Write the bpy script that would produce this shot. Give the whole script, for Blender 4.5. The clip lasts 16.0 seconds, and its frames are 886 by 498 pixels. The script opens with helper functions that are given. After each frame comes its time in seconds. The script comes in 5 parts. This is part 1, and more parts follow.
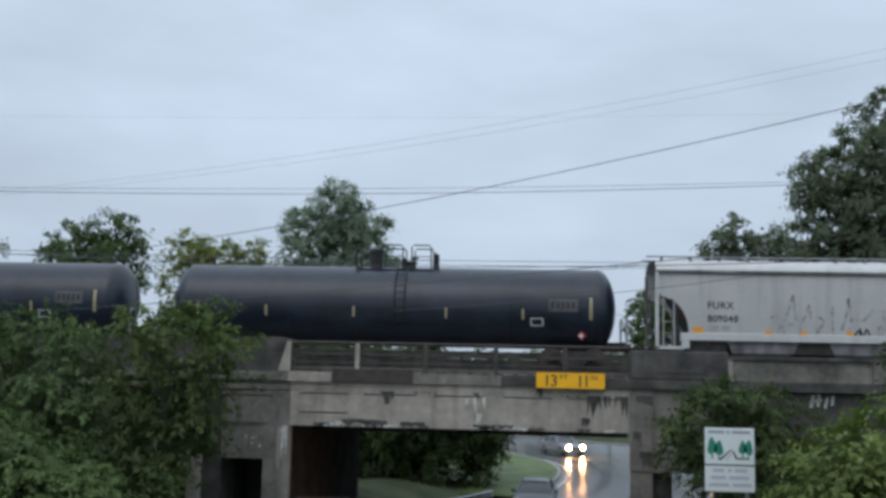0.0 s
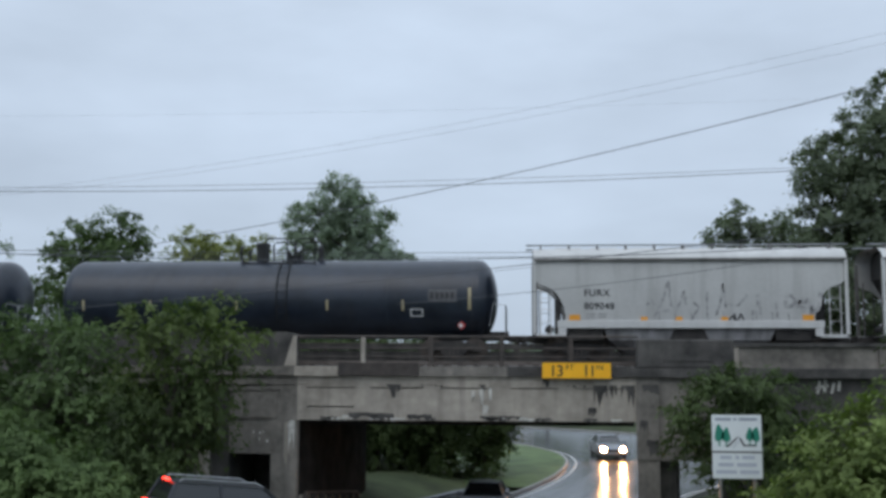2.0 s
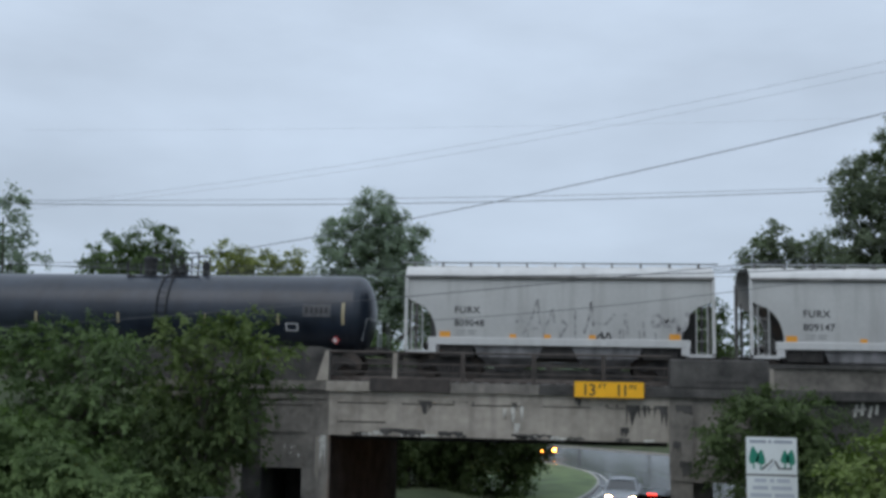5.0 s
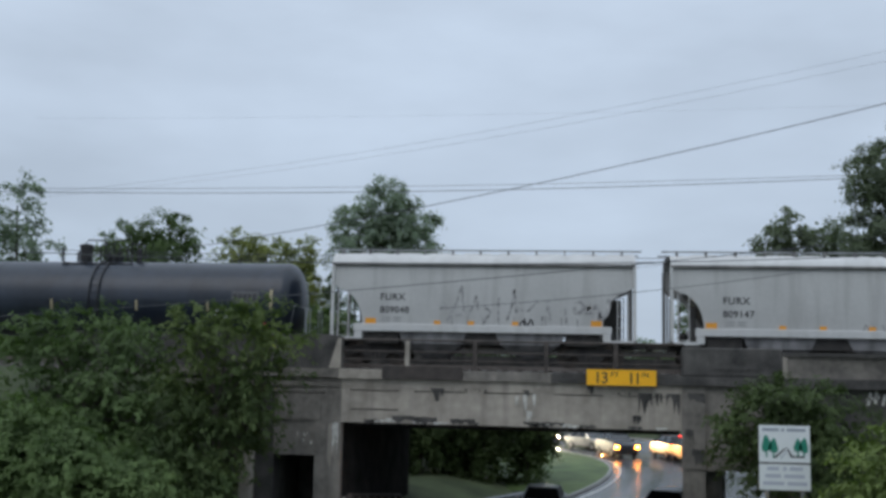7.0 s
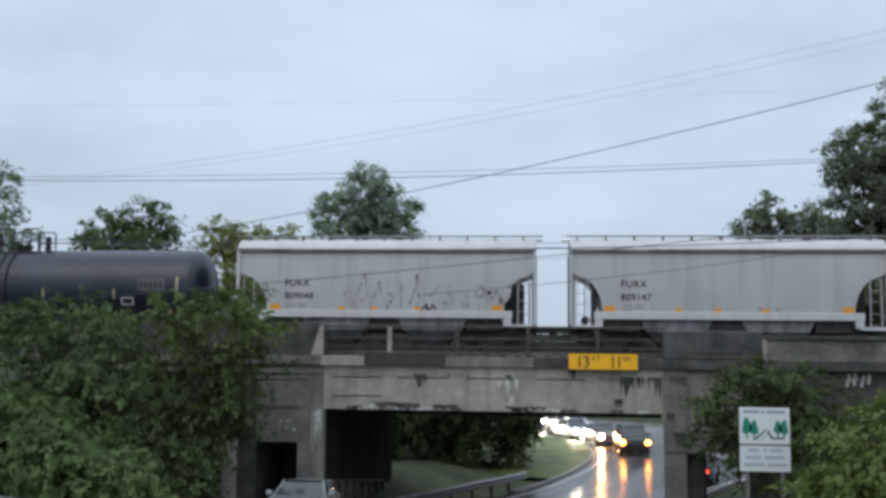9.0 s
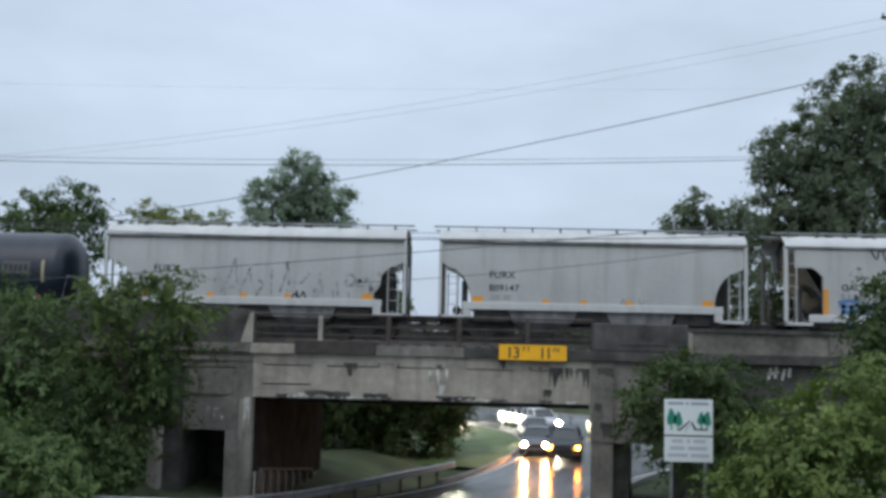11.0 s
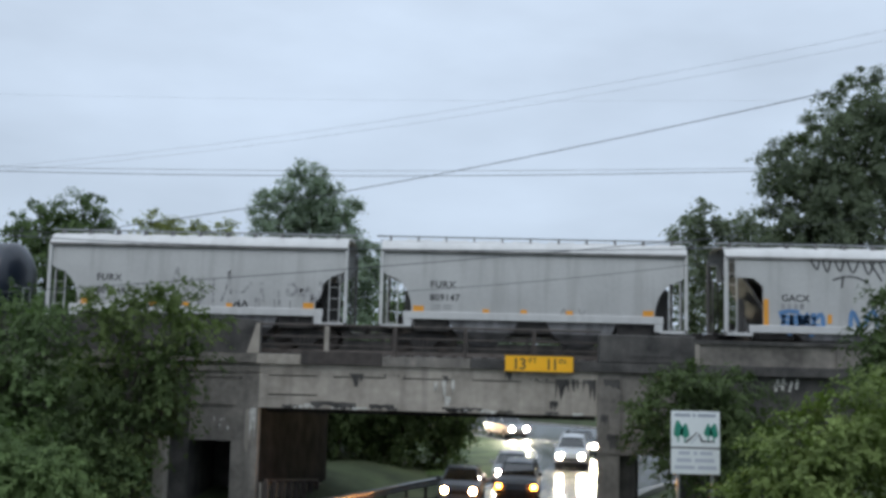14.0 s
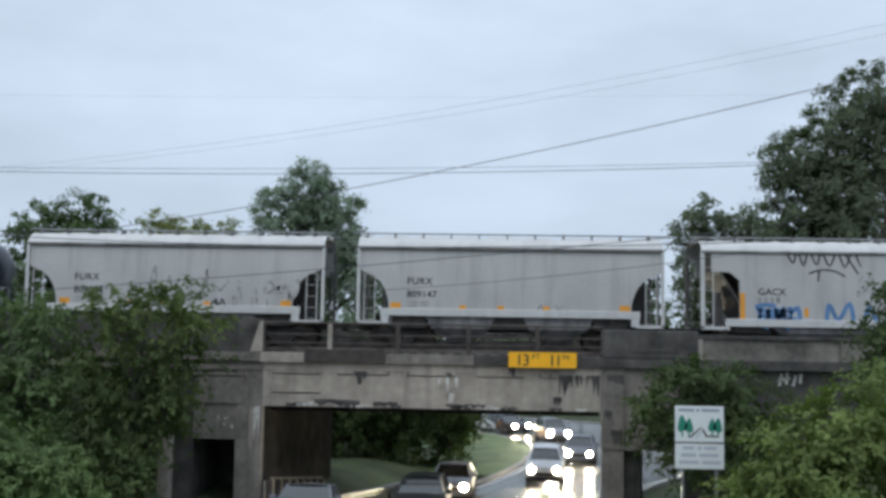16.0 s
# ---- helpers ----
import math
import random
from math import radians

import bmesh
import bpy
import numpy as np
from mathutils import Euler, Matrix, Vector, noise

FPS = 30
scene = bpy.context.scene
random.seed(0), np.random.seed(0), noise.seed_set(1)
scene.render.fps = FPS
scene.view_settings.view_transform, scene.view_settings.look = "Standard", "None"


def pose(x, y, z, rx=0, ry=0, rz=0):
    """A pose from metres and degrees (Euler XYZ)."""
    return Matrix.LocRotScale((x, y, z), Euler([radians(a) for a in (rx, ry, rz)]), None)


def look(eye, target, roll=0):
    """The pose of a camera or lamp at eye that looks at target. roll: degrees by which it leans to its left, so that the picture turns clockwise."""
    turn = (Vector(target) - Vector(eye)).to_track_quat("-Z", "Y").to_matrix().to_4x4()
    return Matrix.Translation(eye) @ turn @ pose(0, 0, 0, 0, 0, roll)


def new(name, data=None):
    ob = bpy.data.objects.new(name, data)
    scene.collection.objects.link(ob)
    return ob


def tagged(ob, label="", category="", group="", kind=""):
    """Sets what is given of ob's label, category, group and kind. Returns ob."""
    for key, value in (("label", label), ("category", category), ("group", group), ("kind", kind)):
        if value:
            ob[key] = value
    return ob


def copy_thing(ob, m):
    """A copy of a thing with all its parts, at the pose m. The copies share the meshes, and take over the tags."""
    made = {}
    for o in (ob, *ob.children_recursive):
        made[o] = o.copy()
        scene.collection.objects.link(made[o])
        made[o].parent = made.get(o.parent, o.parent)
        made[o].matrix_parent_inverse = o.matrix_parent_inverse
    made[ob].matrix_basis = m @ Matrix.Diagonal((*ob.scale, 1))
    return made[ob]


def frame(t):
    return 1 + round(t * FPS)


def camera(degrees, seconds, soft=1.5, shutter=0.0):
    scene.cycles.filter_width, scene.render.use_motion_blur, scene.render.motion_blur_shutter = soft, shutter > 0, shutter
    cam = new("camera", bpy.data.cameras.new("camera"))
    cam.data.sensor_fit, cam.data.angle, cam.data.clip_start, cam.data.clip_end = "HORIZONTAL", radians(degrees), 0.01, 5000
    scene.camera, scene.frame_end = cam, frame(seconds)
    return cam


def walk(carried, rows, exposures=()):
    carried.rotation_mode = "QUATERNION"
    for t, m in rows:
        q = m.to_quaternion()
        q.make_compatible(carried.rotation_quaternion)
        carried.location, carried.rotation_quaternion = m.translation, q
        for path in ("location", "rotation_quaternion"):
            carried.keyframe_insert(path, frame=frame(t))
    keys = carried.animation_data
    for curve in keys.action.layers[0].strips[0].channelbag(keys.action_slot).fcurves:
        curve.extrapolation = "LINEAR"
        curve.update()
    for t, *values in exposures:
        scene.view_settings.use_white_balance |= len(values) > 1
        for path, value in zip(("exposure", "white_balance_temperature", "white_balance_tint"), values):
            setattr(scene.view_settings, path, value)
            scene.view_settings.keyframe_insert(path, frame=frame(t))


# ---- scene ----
cam = camera(47, 16.0, soft=3.4)
walk(cam, [
    (0.0, pose(0, 0, 6.5, 96.601, -1.192, 3.862)),
    (0.5, pose(0, 0, 6.5, 96.952, -1.201, 3.392)),
    (1.0, pose(0, 0, 6.5, 97.017, -0.872, 3.235)),
    (1.5, pose(0, 0, 6.5, 96.625, -0.247, 3.636)),
    (2.0, pose(0, 0, 6.5, 96.164, -0.188, 4.187)),
    (2.5, pose(0, 0, 6.5, 95.826, -0.192, 4.874)),
    (3.0, pose(0, 0, 6.5, 96.041, -0.264, 5.270)),
    (3.5, pose(0, 0, 6.5, 96.856, -0.878, 5.433)),
    (4.0, pose(0, 0, 6.5, 97.079, -0.918, 5.674)),
    (6.5, pose(0, 0, 6.5, 97.041, -1.310, 6.345)),
    (7.0, pose(0, 0, 6.5, 96.387, -1.130, 6.643)),
    (7.5, pose(0, 0, 6.5, 95.689, -1.116, 6.869)),
    (8.0, pose(0, 0, 6.5, 95.333, -0.854, 7.051)),
    (8.5, pose(0, 0, 6.5, 95.397, -0.727, 6.774)),
    (9.0, pose(0, 0, 6.5, 95.609, -0.581, 5.656)),
    (9.5, pose(0, 0, 6.5, 95.495, -0.569, 3.803)),
    (12.0, pose(0, 0, 6.5, 94.994, -1.356, 1.667)),
    (12.5, pose(0, 0, 6.5, 95.509, -1.336, 1.761)),
    (13.0, pose(0, 0, 6.5, 95.760, -1.313, 2.032)),
    (13.5, pose(0, 0, 6.5, 95.711, -1.483, 2.147)),
    (14.0, pose(0, 0, 6.5, 95.689, -1.431, 2.147)),
    (14.5, pose(0, 0, 6.5, 95.367, -1.217, 2.348)),
    (15.0, pose(0, 0, 6.5, 95.553, -1.191, 2.274)),
    (15.5, pose(0, 0, 6.5, 95.753, -1.156, 2.225)),
    (16.0, pose(0, 0, 6.5, 95.514, -0.973, 2.332)),
], exposures=[(0, 0.07), (4, 0.06), (6.5, -0.06), (7.5, 0.0), (9, 0.16), (12.5, 0.14), (16, 0.2)])

# ---------------------------------------------------------------- sky and light
world = bpy.data.worlds.new("overcast_sky")
scene.world = world
world.use_nodes = True
wn, wl = world.node_tree.nodes, world.node_tree.links
background = wn["Background"]
SUN_EL, SUN_ROT = radians(48), radians(200)
sky = wn.new("ShaderNodeTexSky")
sky.sky_type, sky.sun_disc = "NISHITA", False
sky.sun_elevation, sky.sun_rotation = SUN_EL, SUN_ROT
sky.air_density, sky.dust_density, sky.ozone_density = 1.0, 2.0, 1.0
coords = wn.new("ShaderNodeTexCoord")
split = wn.new("ShaderNodeSeparateXYZ")
wl.new(coords.outputs["Generated"], split.inputs[0])
# an even cloud deck, brighter towards the zenith, with faint broad clouds
deck = wn.new("ShaderNodeValToRGB")
deck.color_ramp.elements[0].position, deck.color_ramp.elements[0].color = 0.0, (5.85, 6.98, 8.5, 1)
deck.color_ramp.elements[1].position, deck.color_ramp.elements[1].color = 1.0, (13.0, 14.8, 17.0, 1)
mid = deck.color_ramp.elements.new(0.40)
mid.color = (7.1, 8.38, 10.15, 1)
wl.new(split.outputs["Z"], deck.inputs[0])
stretch = wn.new("ShaderNodeMapping")
stretch.inputs["Scale"].default_value = (1.6, 1.6, 4.5)
wl.new(coords.outputs["Generated"], stretch.inputs[0])
cloud = wn.new("ShaderNodeTexNoise")
cloud.inputs["Scale"].default_value, cloud.inputs["Detail"].default_value = 2.2, 5
wl.new(stretch.outputs[0], cloud.inputs["Vector"])
shade = wn.new("ShaderNodeMapRange")
shade.inputs["From Min"].default_value, shade.inputs["From Max"].default_value = 0.3, 0.7
shade.inputs["To Min"].default_value, shade.inputs["To Max"].default_value = 0.88, 1.1
wl.new(cloud.outputs["Fac"], shade.inputs["Value"])
mul = wn.new("ShaderNodeVectorMath")
mul.operation = "SCALE"
wl.new(deck.outputs["Color"], mul.inputs[0])
wl.new(shade.outputs[0], mul.inputs["Scale"])
veil = wn.new("ShaderNodeMix")
veil.data_type = "RGBA"
veil.inputs["Factor"].default_value = 0.93
wl.new(sky.outputs[0], veil.inputs["A"])
wl.new(mul.outputs[0], veil.inputs["B"])
wl.new(veil.outputs["Result"], background.inputs["Color"])
background.inputs["Strength"].default_value = 0.085
sun = new("sun", bpy.data.lights.new("sun", "SUN"))
sun.data.energy, sun.data.angle, sun.data.color = 0.5, radians(40), (1.0, 0.97, 0.93)
sun.matrix_basis = look((math.sin(SUN_ROT) * 60, math.cos(SUN_ROT) * 60, 70), (0, 0, 0))

# ---------------------------------------------------------------- materials
def mat(name, color, rough=0.6, metal=0.0, vary=0.25, size=3.0, grain=40.0, bump=0.15, tint=None, spec=0.5, island=False, streak=0.0, streak_color=(0.03, 0.03, 0.03), dist=0.01):
    m = bpy.data.materials.new(name)
    m.use_nodes = True
    n, l = m.node_tree.nodes, m.node_tree.links
    b = n["Principled BSDF"]
    b.inputs["Roughness"].default_value, b.inputs["Metallic"].default_value = rough, metal
    b.inputs["Specular IOR Level"].default_value = spec
    tc = n.new("ShaderNodeTexCoord")
    big, fine = n.new("ShaderNodeTexNoise"), n.new("ShaderNodeTexNoise")
    big.inputs["Scale"].default_value, big.inputs["Detail"].default_value = 1.0 / size, 6
    fine.inputs["Scale"].default_value, fine.inputs["Detail"].default_value = grain, 3
    l.new(tc.outputs["Object"], big.inputs["Vector"])
    l.new(tc.outputs["Object"], fine.inputs["Vector"])
    add = n.new("ShaderNodeMath")
    add.operation = "MULTIPLY_ADD"
    add.inputs[1].default_value = 0.4
    l.new(fine.outputs["Fac"], add.inputs[0])
    l.new(big.outputs["Fac"], add.inputs[2])
    ramp = n.new("ShaderNodeValToRGB")
    dark = [c * (1 - vary) for c in color]
    light = [min(1, c * (1 + vary)) for c in (tint or color)]
    ramp.color_ramp.elements[0].position, ramp.color_ramp.elements[0].color = 0.45, (*dark, 1)
    ramp.color_ramp.elements[1].position, ramp.color_ramp.elements[1].color = 0.95, (*light, 1)
    l.new(add.outputs[0], ramp.inputs[0])
    out = ramp.outputs[0]
    if streak:
        mp = n.new("ShaderNodeMapping")
        mp.inputs["Scale"].default_value = (2.6, 2.6, 0.22)
        l.new(tc.outputs["Object"], mp.inputs[0])
        st = n.new("ShaderNodeTexNoise")
        st.inputs["Scale"].default_value, st.inputs["Detail"].default_value = 1.0, 7
        l.new(mp.outputs[0], st.inputs["Vector"])
        sr = n.new("ShaderNodeMapRange")
        sr.inputs["From Min"].default_value, sr.inputs["From Max"].default_value = 0.5, 0.68
        sr.inputs["To Max"].default_value = streak
        l.new(st.outputs["Fac"], sr.inputs["Value"])
        mx = n.new("ShaderNodeMix")
        mx.data_type = "RGBA"
        l.new(sr.outputs[0], mx.inputs["Factor"])
        l.new(out, mx.inputs["A"])
        mx.inputs["B"].default_value = (*streak_color, 1)
        out = mx.outputs["Result"]
    if island:
        geo = n.new("ShaderNodeNewGeometry")
        hsv = n.new("ShaderNodeHueSaturation")
        mr = n.new("ShaderNodeMapRange")
        mr.inputs["To Min"].default_value, mr.inputs["To Max"].default_value = 0.88, 1.13
        l.new(geo.outputs["Random Per Island"], mr.inputs["Value"])
        l.new(mr.outputs[0], hsv.inputs["Value"])
        l.new(out, hsv.inputs["Color"])
        out = hsv.outputs[0]
    l.new(out, b.inputs["Base Color"])
    if bump:
        bp = n.new("ShaderNodeBump")
        bp.inputs["Strength"].default_value, bp.inputs["Distance"].default_value = bump, dist
        l.new(add.outputs[0], bp.inputs["Height"])
        l.new(bp.outputs[0], b.inputs["Normal"])
    return m


def glow(name, color, strength):
    m = bpy.data.materials.new(name)
    m.use_nodes = True
    b = m.node_tree.nodes["Principled BSDF"]
    b.inputs["Base Color"].default_value = (*color, 1)
    b.inputs["Emission Color"].default_value = (*color, 1)
    b.inputs["Emission Strength"].default_value = strength
    return m


def leaf_mat(name, color, tint):
    m = mat(name, color, 0.65, vary=0.5, size=1.5, grain=2.0, bump=0, tint=tint, island=True, spec=0.2)
    b = m.node_tree.nodes["Principled BSDF"]
    n, l = m.node_tree.nodes, m.node_tree.links
    tr = n.new("ShaderNodeBsdfTranslucent")
    tr.inputs["Color"].default_value = (color[0] * 1.6, color[1] * 1.8, color[2] * 0.8, 1)
    mx = n.new("ShaderNodeMixShader")
    mx.inputs[0].default_value = 0.32
    l.new(b.outputs[0], mx.inputs[1])
    l.new(tr.outputs[0], mx.inputs[2])
    l.new(mx.outputs[0], n["Material Output"].inputs["Surface"])
    return m


CONCRETE = mat("weathered_concrete", (0.142, 0.13, 0.115), 0.85, vary=0.4, size=1.5, grain=5, bump=0.4, tint=(0.2, 0.182, 0.16), streak=0.4, streak_color=(0.075, 0.07, 0.065), dist=0.02)
CONCRETE_PALE = mat("pale_concrete", (0.315, 0.282, 0.24), 0.85, vary=0.3, size=1.3, grain=4, bump=0.35, tint=(0.36, 0.325, 0.28), streak=0.38, streak_color=(0.15, 0.135, 0.12), dist=0.02)
# soot-stained; also carries shade of the pier recess and below the train
CONCRETE_DARK = mat("soot_and_shade_concrete", (0.042, 0.040, 0.039), 0.85, vary=0.5, size=0.8, grain=16, bump=0.5, tint=(0.08, 0.075, 0.07), streak=0.6, streak_color=(0.03, 0.03, 0.03), dist=0.02)
NEAR_BLACK = mat("near_black_concrete", (0.013, 0.0125, 0.0125), 0.95, vary=0.5, size=0.9, grain=16, bump=0.5, tint=(0.026, 0.025, 0.024), spec=0.1, dist=0.02)
WHITE_STAIN = mat("lime_stain", (0.55, 0.54, 0.5), 0.9, vary=0.3, size=0.2, grain=30)
STEEL = mat("weathered_steel", (0.05, 0.046, 0.044), 0.65, 0.2, vary=0.4, size=0.4, tint=(0.08, 0.064, 0.055))
WHEEL_STEEL = mat("dark_wheel_steel", (0.05, 0.044, 0.04), 0.6, 0.3, vary=0.4, size=0.3, tint=(0.075, 0.06, 0.05))
RAIL_STEEL = mat("rail_steel", (0.2, 0.17, 0.15), 0.4, 0.8, vary=0.3, size=0.5)
BALLAST = mat("ballast", (0.16, 0.15, 0.14), 0.95, vary=0.5, size=0.3, grain=25, bump=1, dist=0.05)
TIMBER = mat("creosoted_timber", (0.06, 0.05, 0.045), 0.85, vary=0.4, size=0.3, streak=0.4)
TANK_BLACK = mat("black_tank_paint", (0.011, 0.017, 0.029), 0.34, 0.0, vary=0.35, size=1.5, grain=3, bump=0.03, tint=(0.019, 0.026, 0.04), streak=0.2, streak_color=(0.035, 0.036, 0.04))
BLACK_STEEL = mat("black_underframe", (0.022, 0.021, 0.021), 0.65, 0.2, vary=0.4, size=0.5, tint=(0.045, 0.04, 0.036))
HOPPER_GREY = mat("hopper_grey_paint", (0.47, 0.47, 0.46), 0.5, vary=0.1, size=1.6, grain=7, bump=0.05, streak=0.28, streak_color=(0.26, 0.25, 0.24))
HOPPER_PALE = mat("hopper_pale_paint", (0.55, 0.55, 0.54), 0.5, vary=0.1, size=1.2, grain=8, bump=0.04, streak=0.25, streak_color=(0.35, 0.34, 0.32))
# dirty steel, darkened as the shaded copy of the hopper paint
HOPPER_SHADE = mat("shaded_dirty_grey_steel", (0.16, 0.155, 0.15), 0.7, vary=0.35, size=0.7, streak=0.5)
# darker grey than the sides, for the bays below the sill
UNDER_GREY = mat("darker_underside_grey", (0.2, 0.197, 0.2), 0.75, vary=0.4, size=0.6, streak=0.5)
INK = mat("black_lettering", (0.025, 0.025, 0.028), 0.6, vary=0.2)
INK_WORN = mat("worn_grey_spray_paint", (0.31, 0.305, 0.305), 0.7, vary=0.3, size=0.3)
SPRAY_GREY = mat("weathered_dark_spray_paint", (0.235, 0.235, 0.24), 0.7, vary=0.45, size=0.18, tint=(0.4, 0.395, 0.39))
BLUE_SPRAY = mat("blue_spray_paint", (0.10, 0.22, 0.42), 0.6, vary=0.3, size=0.3)
ORANGE = mat("orange_reflector", (0.75, 0.32, 0.03), 0.4, vary=0.2)
YELLOW_STRIP = mat("yellow_reflector", (0.42, 0.36, 0.22), 0.4, vary=0.2)
WHITE_PAINT = mat("white_paint", (0.75, 0.75, 0.74), 0.5, vary=0.1)
STENCIL = mat("grey_stencil_panel", (0.09, 0.09, 0.095), 0.6, vary=0.4, size=0.1)
RED_PAINT = mat("red_placard", (0.5, 0.06, 0.06), 0.5, vary=0.2)
SIGN_YELLOW = mat("yellow_sign_sheeting", (0.97, 0.47, 0.008), 0.5, vary=0.08, size=0.6, bump=0.02)
SIGN_WHITE = mat("white_sign_sheeting", (0.72, 0.75, 0.76), 0.45, vary=0.06, size=0.6, bump=0.02)
SIGN_GREEN = mat("green_sign_print", (0.02, 0.22, 0.15), 0.5, vary=0.15)
SIGN_PALE = mat("faded_grey_sign_print", (0.46, 0.49, 0.56), 0.5, vary=0.1)
SIGN_GREY = mat("grey_sign_print", (0.33, 0.36, 0.42), 0.5, vary=0.1)
TANK_FITTING = mat("black_tank_fittings", (0.012, 0.012, 0.013), 0.6, vary=0.3, size=0.3)
# grimy steel with the shade of the hopper ends put into its colour
HOPPER_SHADE_GRIME = mat("shaded_grimy_steel", (0.07, 0.07, 0.072), 0.75, vary=0.4, size=0.6, tint=(0.04, 0.036, 0.032))
GALV = mat("galvanised_steel", (0.33, 0.34, 0.35), 0.4, 0.7, vary=0.25, size=0.5)
WOOD_POLE = mat("brown_pole_wood", (0.05, 0.04, 0.035), 0.85, vary=0.3, size=0.3, streak=0.5)
WIRE = mat("cable_sheath", (0.07, 0.075, 0.085), 0.6, vary=0.1)
BARK = mat("bark", (0.07, 0.06, 0.05), 0.9, vary=0.4, size=0.2, bump=0.8)
LEAF_DARK = leaf_mat("dark_leaves", (0.042, 0.066, 0.026), (0.076, 0.108, 0.04))
LEAF_MID = leaf_mat("mid_leaves", (0.06, 0.098, 0.039), (0.1, 0.146, 0.057))
LEAF_LIGHT = leaf_mat("fresh_leaves", (0.08, 0.132, 0.05), (0.128, 0.182, 0.07))
# olive leaves, lightened to stand for a lit treetop
LEAF_LIT_OLIVE = leaf_mat("lit_olive_leaves", (0.065, 0.098, 0.032), (0.11, 0.145, 0.05))
# dark leaves paled: the haze before far trees is in the colour
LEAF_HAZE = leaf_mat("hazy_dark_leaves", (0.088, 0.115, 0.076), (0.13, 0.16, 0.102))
LEAF_BRIGHT = leaf_mat("bright_leaves", (0.102, 0.148, 0.045), (0.168, 0.215, 0.07))
LEAF_YELLOW = leaf_mat("yellowing_leaves", (0.16, 0.19, 0.06), (0.24, 0.26, 0.09))
# grey-green lightened by distance haze mixed into the leaf colour
LEAF_GREY_HAZE = leaf_mat("hazy_grey_green_leaves", (0.135, 0.185, 0.14), (0.195, 0.245, 0.18))
GRASS = mat("wet_grass", (0.075, 0.125, 0.035), 0.7, vary=0.35, size=1.5, grain=30, bump=0.6, tint=(0.10, 0.15, 0.045), dist=0.04)
EARTH = mat("overgrown_ground", (0.045, 0.062, 0.028), 0.9, vary=0.4, size=2.0, grain=10, bump=0.8, tint=(0.07, 0.09, 0.04), dist=0.05)
ASPHALT = mat("wet_asphalt", (0.1, 0.101, 0.105), 0.24, vary=0.35, size=2.5, grain=9, bump=0.3, tint=(0.11, 0.112, 0.118), spec=0.9, dist=0.012)
KERB = mat("kerb_concrete", (0.3, 0.3, 0.29), 0.6, vary=0.2, size=0.6)
WET_TRACK = mat("smooth_wet_asphalt", (0.085, 0.086, 0.09), 0.17, vary=0.35, size=1.2, grain=5, bump=0.25, tint=(0.1, 0.102, 0.107), spec=0.9, dist=0.01)
LINE_PAINT = mat("road_line_paint", (0.6, 0.6, 0.57), 0.4, vary=0.25, size=0.2)
LINE_YELLOW = mat("yellow_line_paint", (0.6, 0.4, 0.06), 0.4, vary=0.25, size=0.2)
RUBBER = mat("tyre_rubber", (0.02, 0.02, 0.02), 0.8, vary=0.3)
CAR_GLASS = mat("car_glass", (0.015, 0.018, 0.02), 0.06, vary=0.1, bump=0, spec=0.8)


# ---------------------------------------------------------------- mesh helpers
def mesh_of(name, bm, material, smooth=False):
    me = bpy.data.meshes.new(name)
    bm.normal_update()
    if smooth:
        for f in bm.faces:
            f.smooth = True
    bm.to_mesh(me)
    bm.free()
    me.materials.append(material)
    return me


def part(name, bm, material, parent, label="", at=None, smooth=False):
    ob = new(name, mesh_of(name, bm, material, smooth))
    ob.parent = parent
    if at is not None:
        ob.matrix_basis = at
    return tagged(ob, label)


def thing(name, label, category, at=None, group="", kind=""):
    ob = new(name)
    ob.empty_display_size = 0.3
    if at is not None:
        ob.matrix_basis = at
    return tagged(ob, label, category, group, kind)


def setting(name, bm, material, label="", category="", smooth=False):
    return tagged(new(name, mesh_of(name, bm, material, smooth)), label, category, kind="structure")


def box(bm, x0, x1, y0, y1, z0, z1, bevel=0.0):
    v = [bm.verts.new((x, y, z)) for x in (x0, x1) for y in (y0, y1) for z in (z0, z1)]
    fs = [bm.faces.new([v[i] for i in q]) for q in ((0, 1, 3, 2), (4, 6, 7, 5), (0, 4, 5, 1), (2, 3, 7, 6), (0, 2, 6, 4), (1, 5, 7, 3))]
    if bevel:
        es = list({e for f in fs for e in f.edges})
        bmesh.ops.bevel(bm, geom=es, offset=bevel, segments=1, affect="EDGES")
    return bm


def B(*a, **k):
    return box(bmesh.new(), *a, **k)


def tube(bm, points, radii, seg=8, cap=True):
    """A round bar along points; radii one number or one for each point."""
    if not hasattr(radii, "__len__"):
        radii = [radii] * len(points)
    rings = []
    for i, p in enumerate(points):
        p = Vector(p)
        d = (Vector(points[min(i + 1, len(points) - 1)]) - Vector(points[max(i - 1, 0)])).normalized()
        side = d.cross(Vector((0, 0, 1)) if abs(d.z) < 0.9 else Vector((1, 0, 0))).normalized()
        up = side.cross(d)
        rings.append([bm.verts.new(p + radii[i] * (math.cos(a) * side + math.sin(a) * up)) for a in [2 * math.pi * k / seg for k in range(seg)]])
    for r, s in zip(rings, rings[1:]):
        for k in range(seg):
            bm.faces.new((r[k], r[(k + 1) % seg], s[(k + 1) % seg], s[k]))
    if cap:
        bm.faces.new(rings[0][::-1])
        bm.faces.new(rings[-1])
    return bm


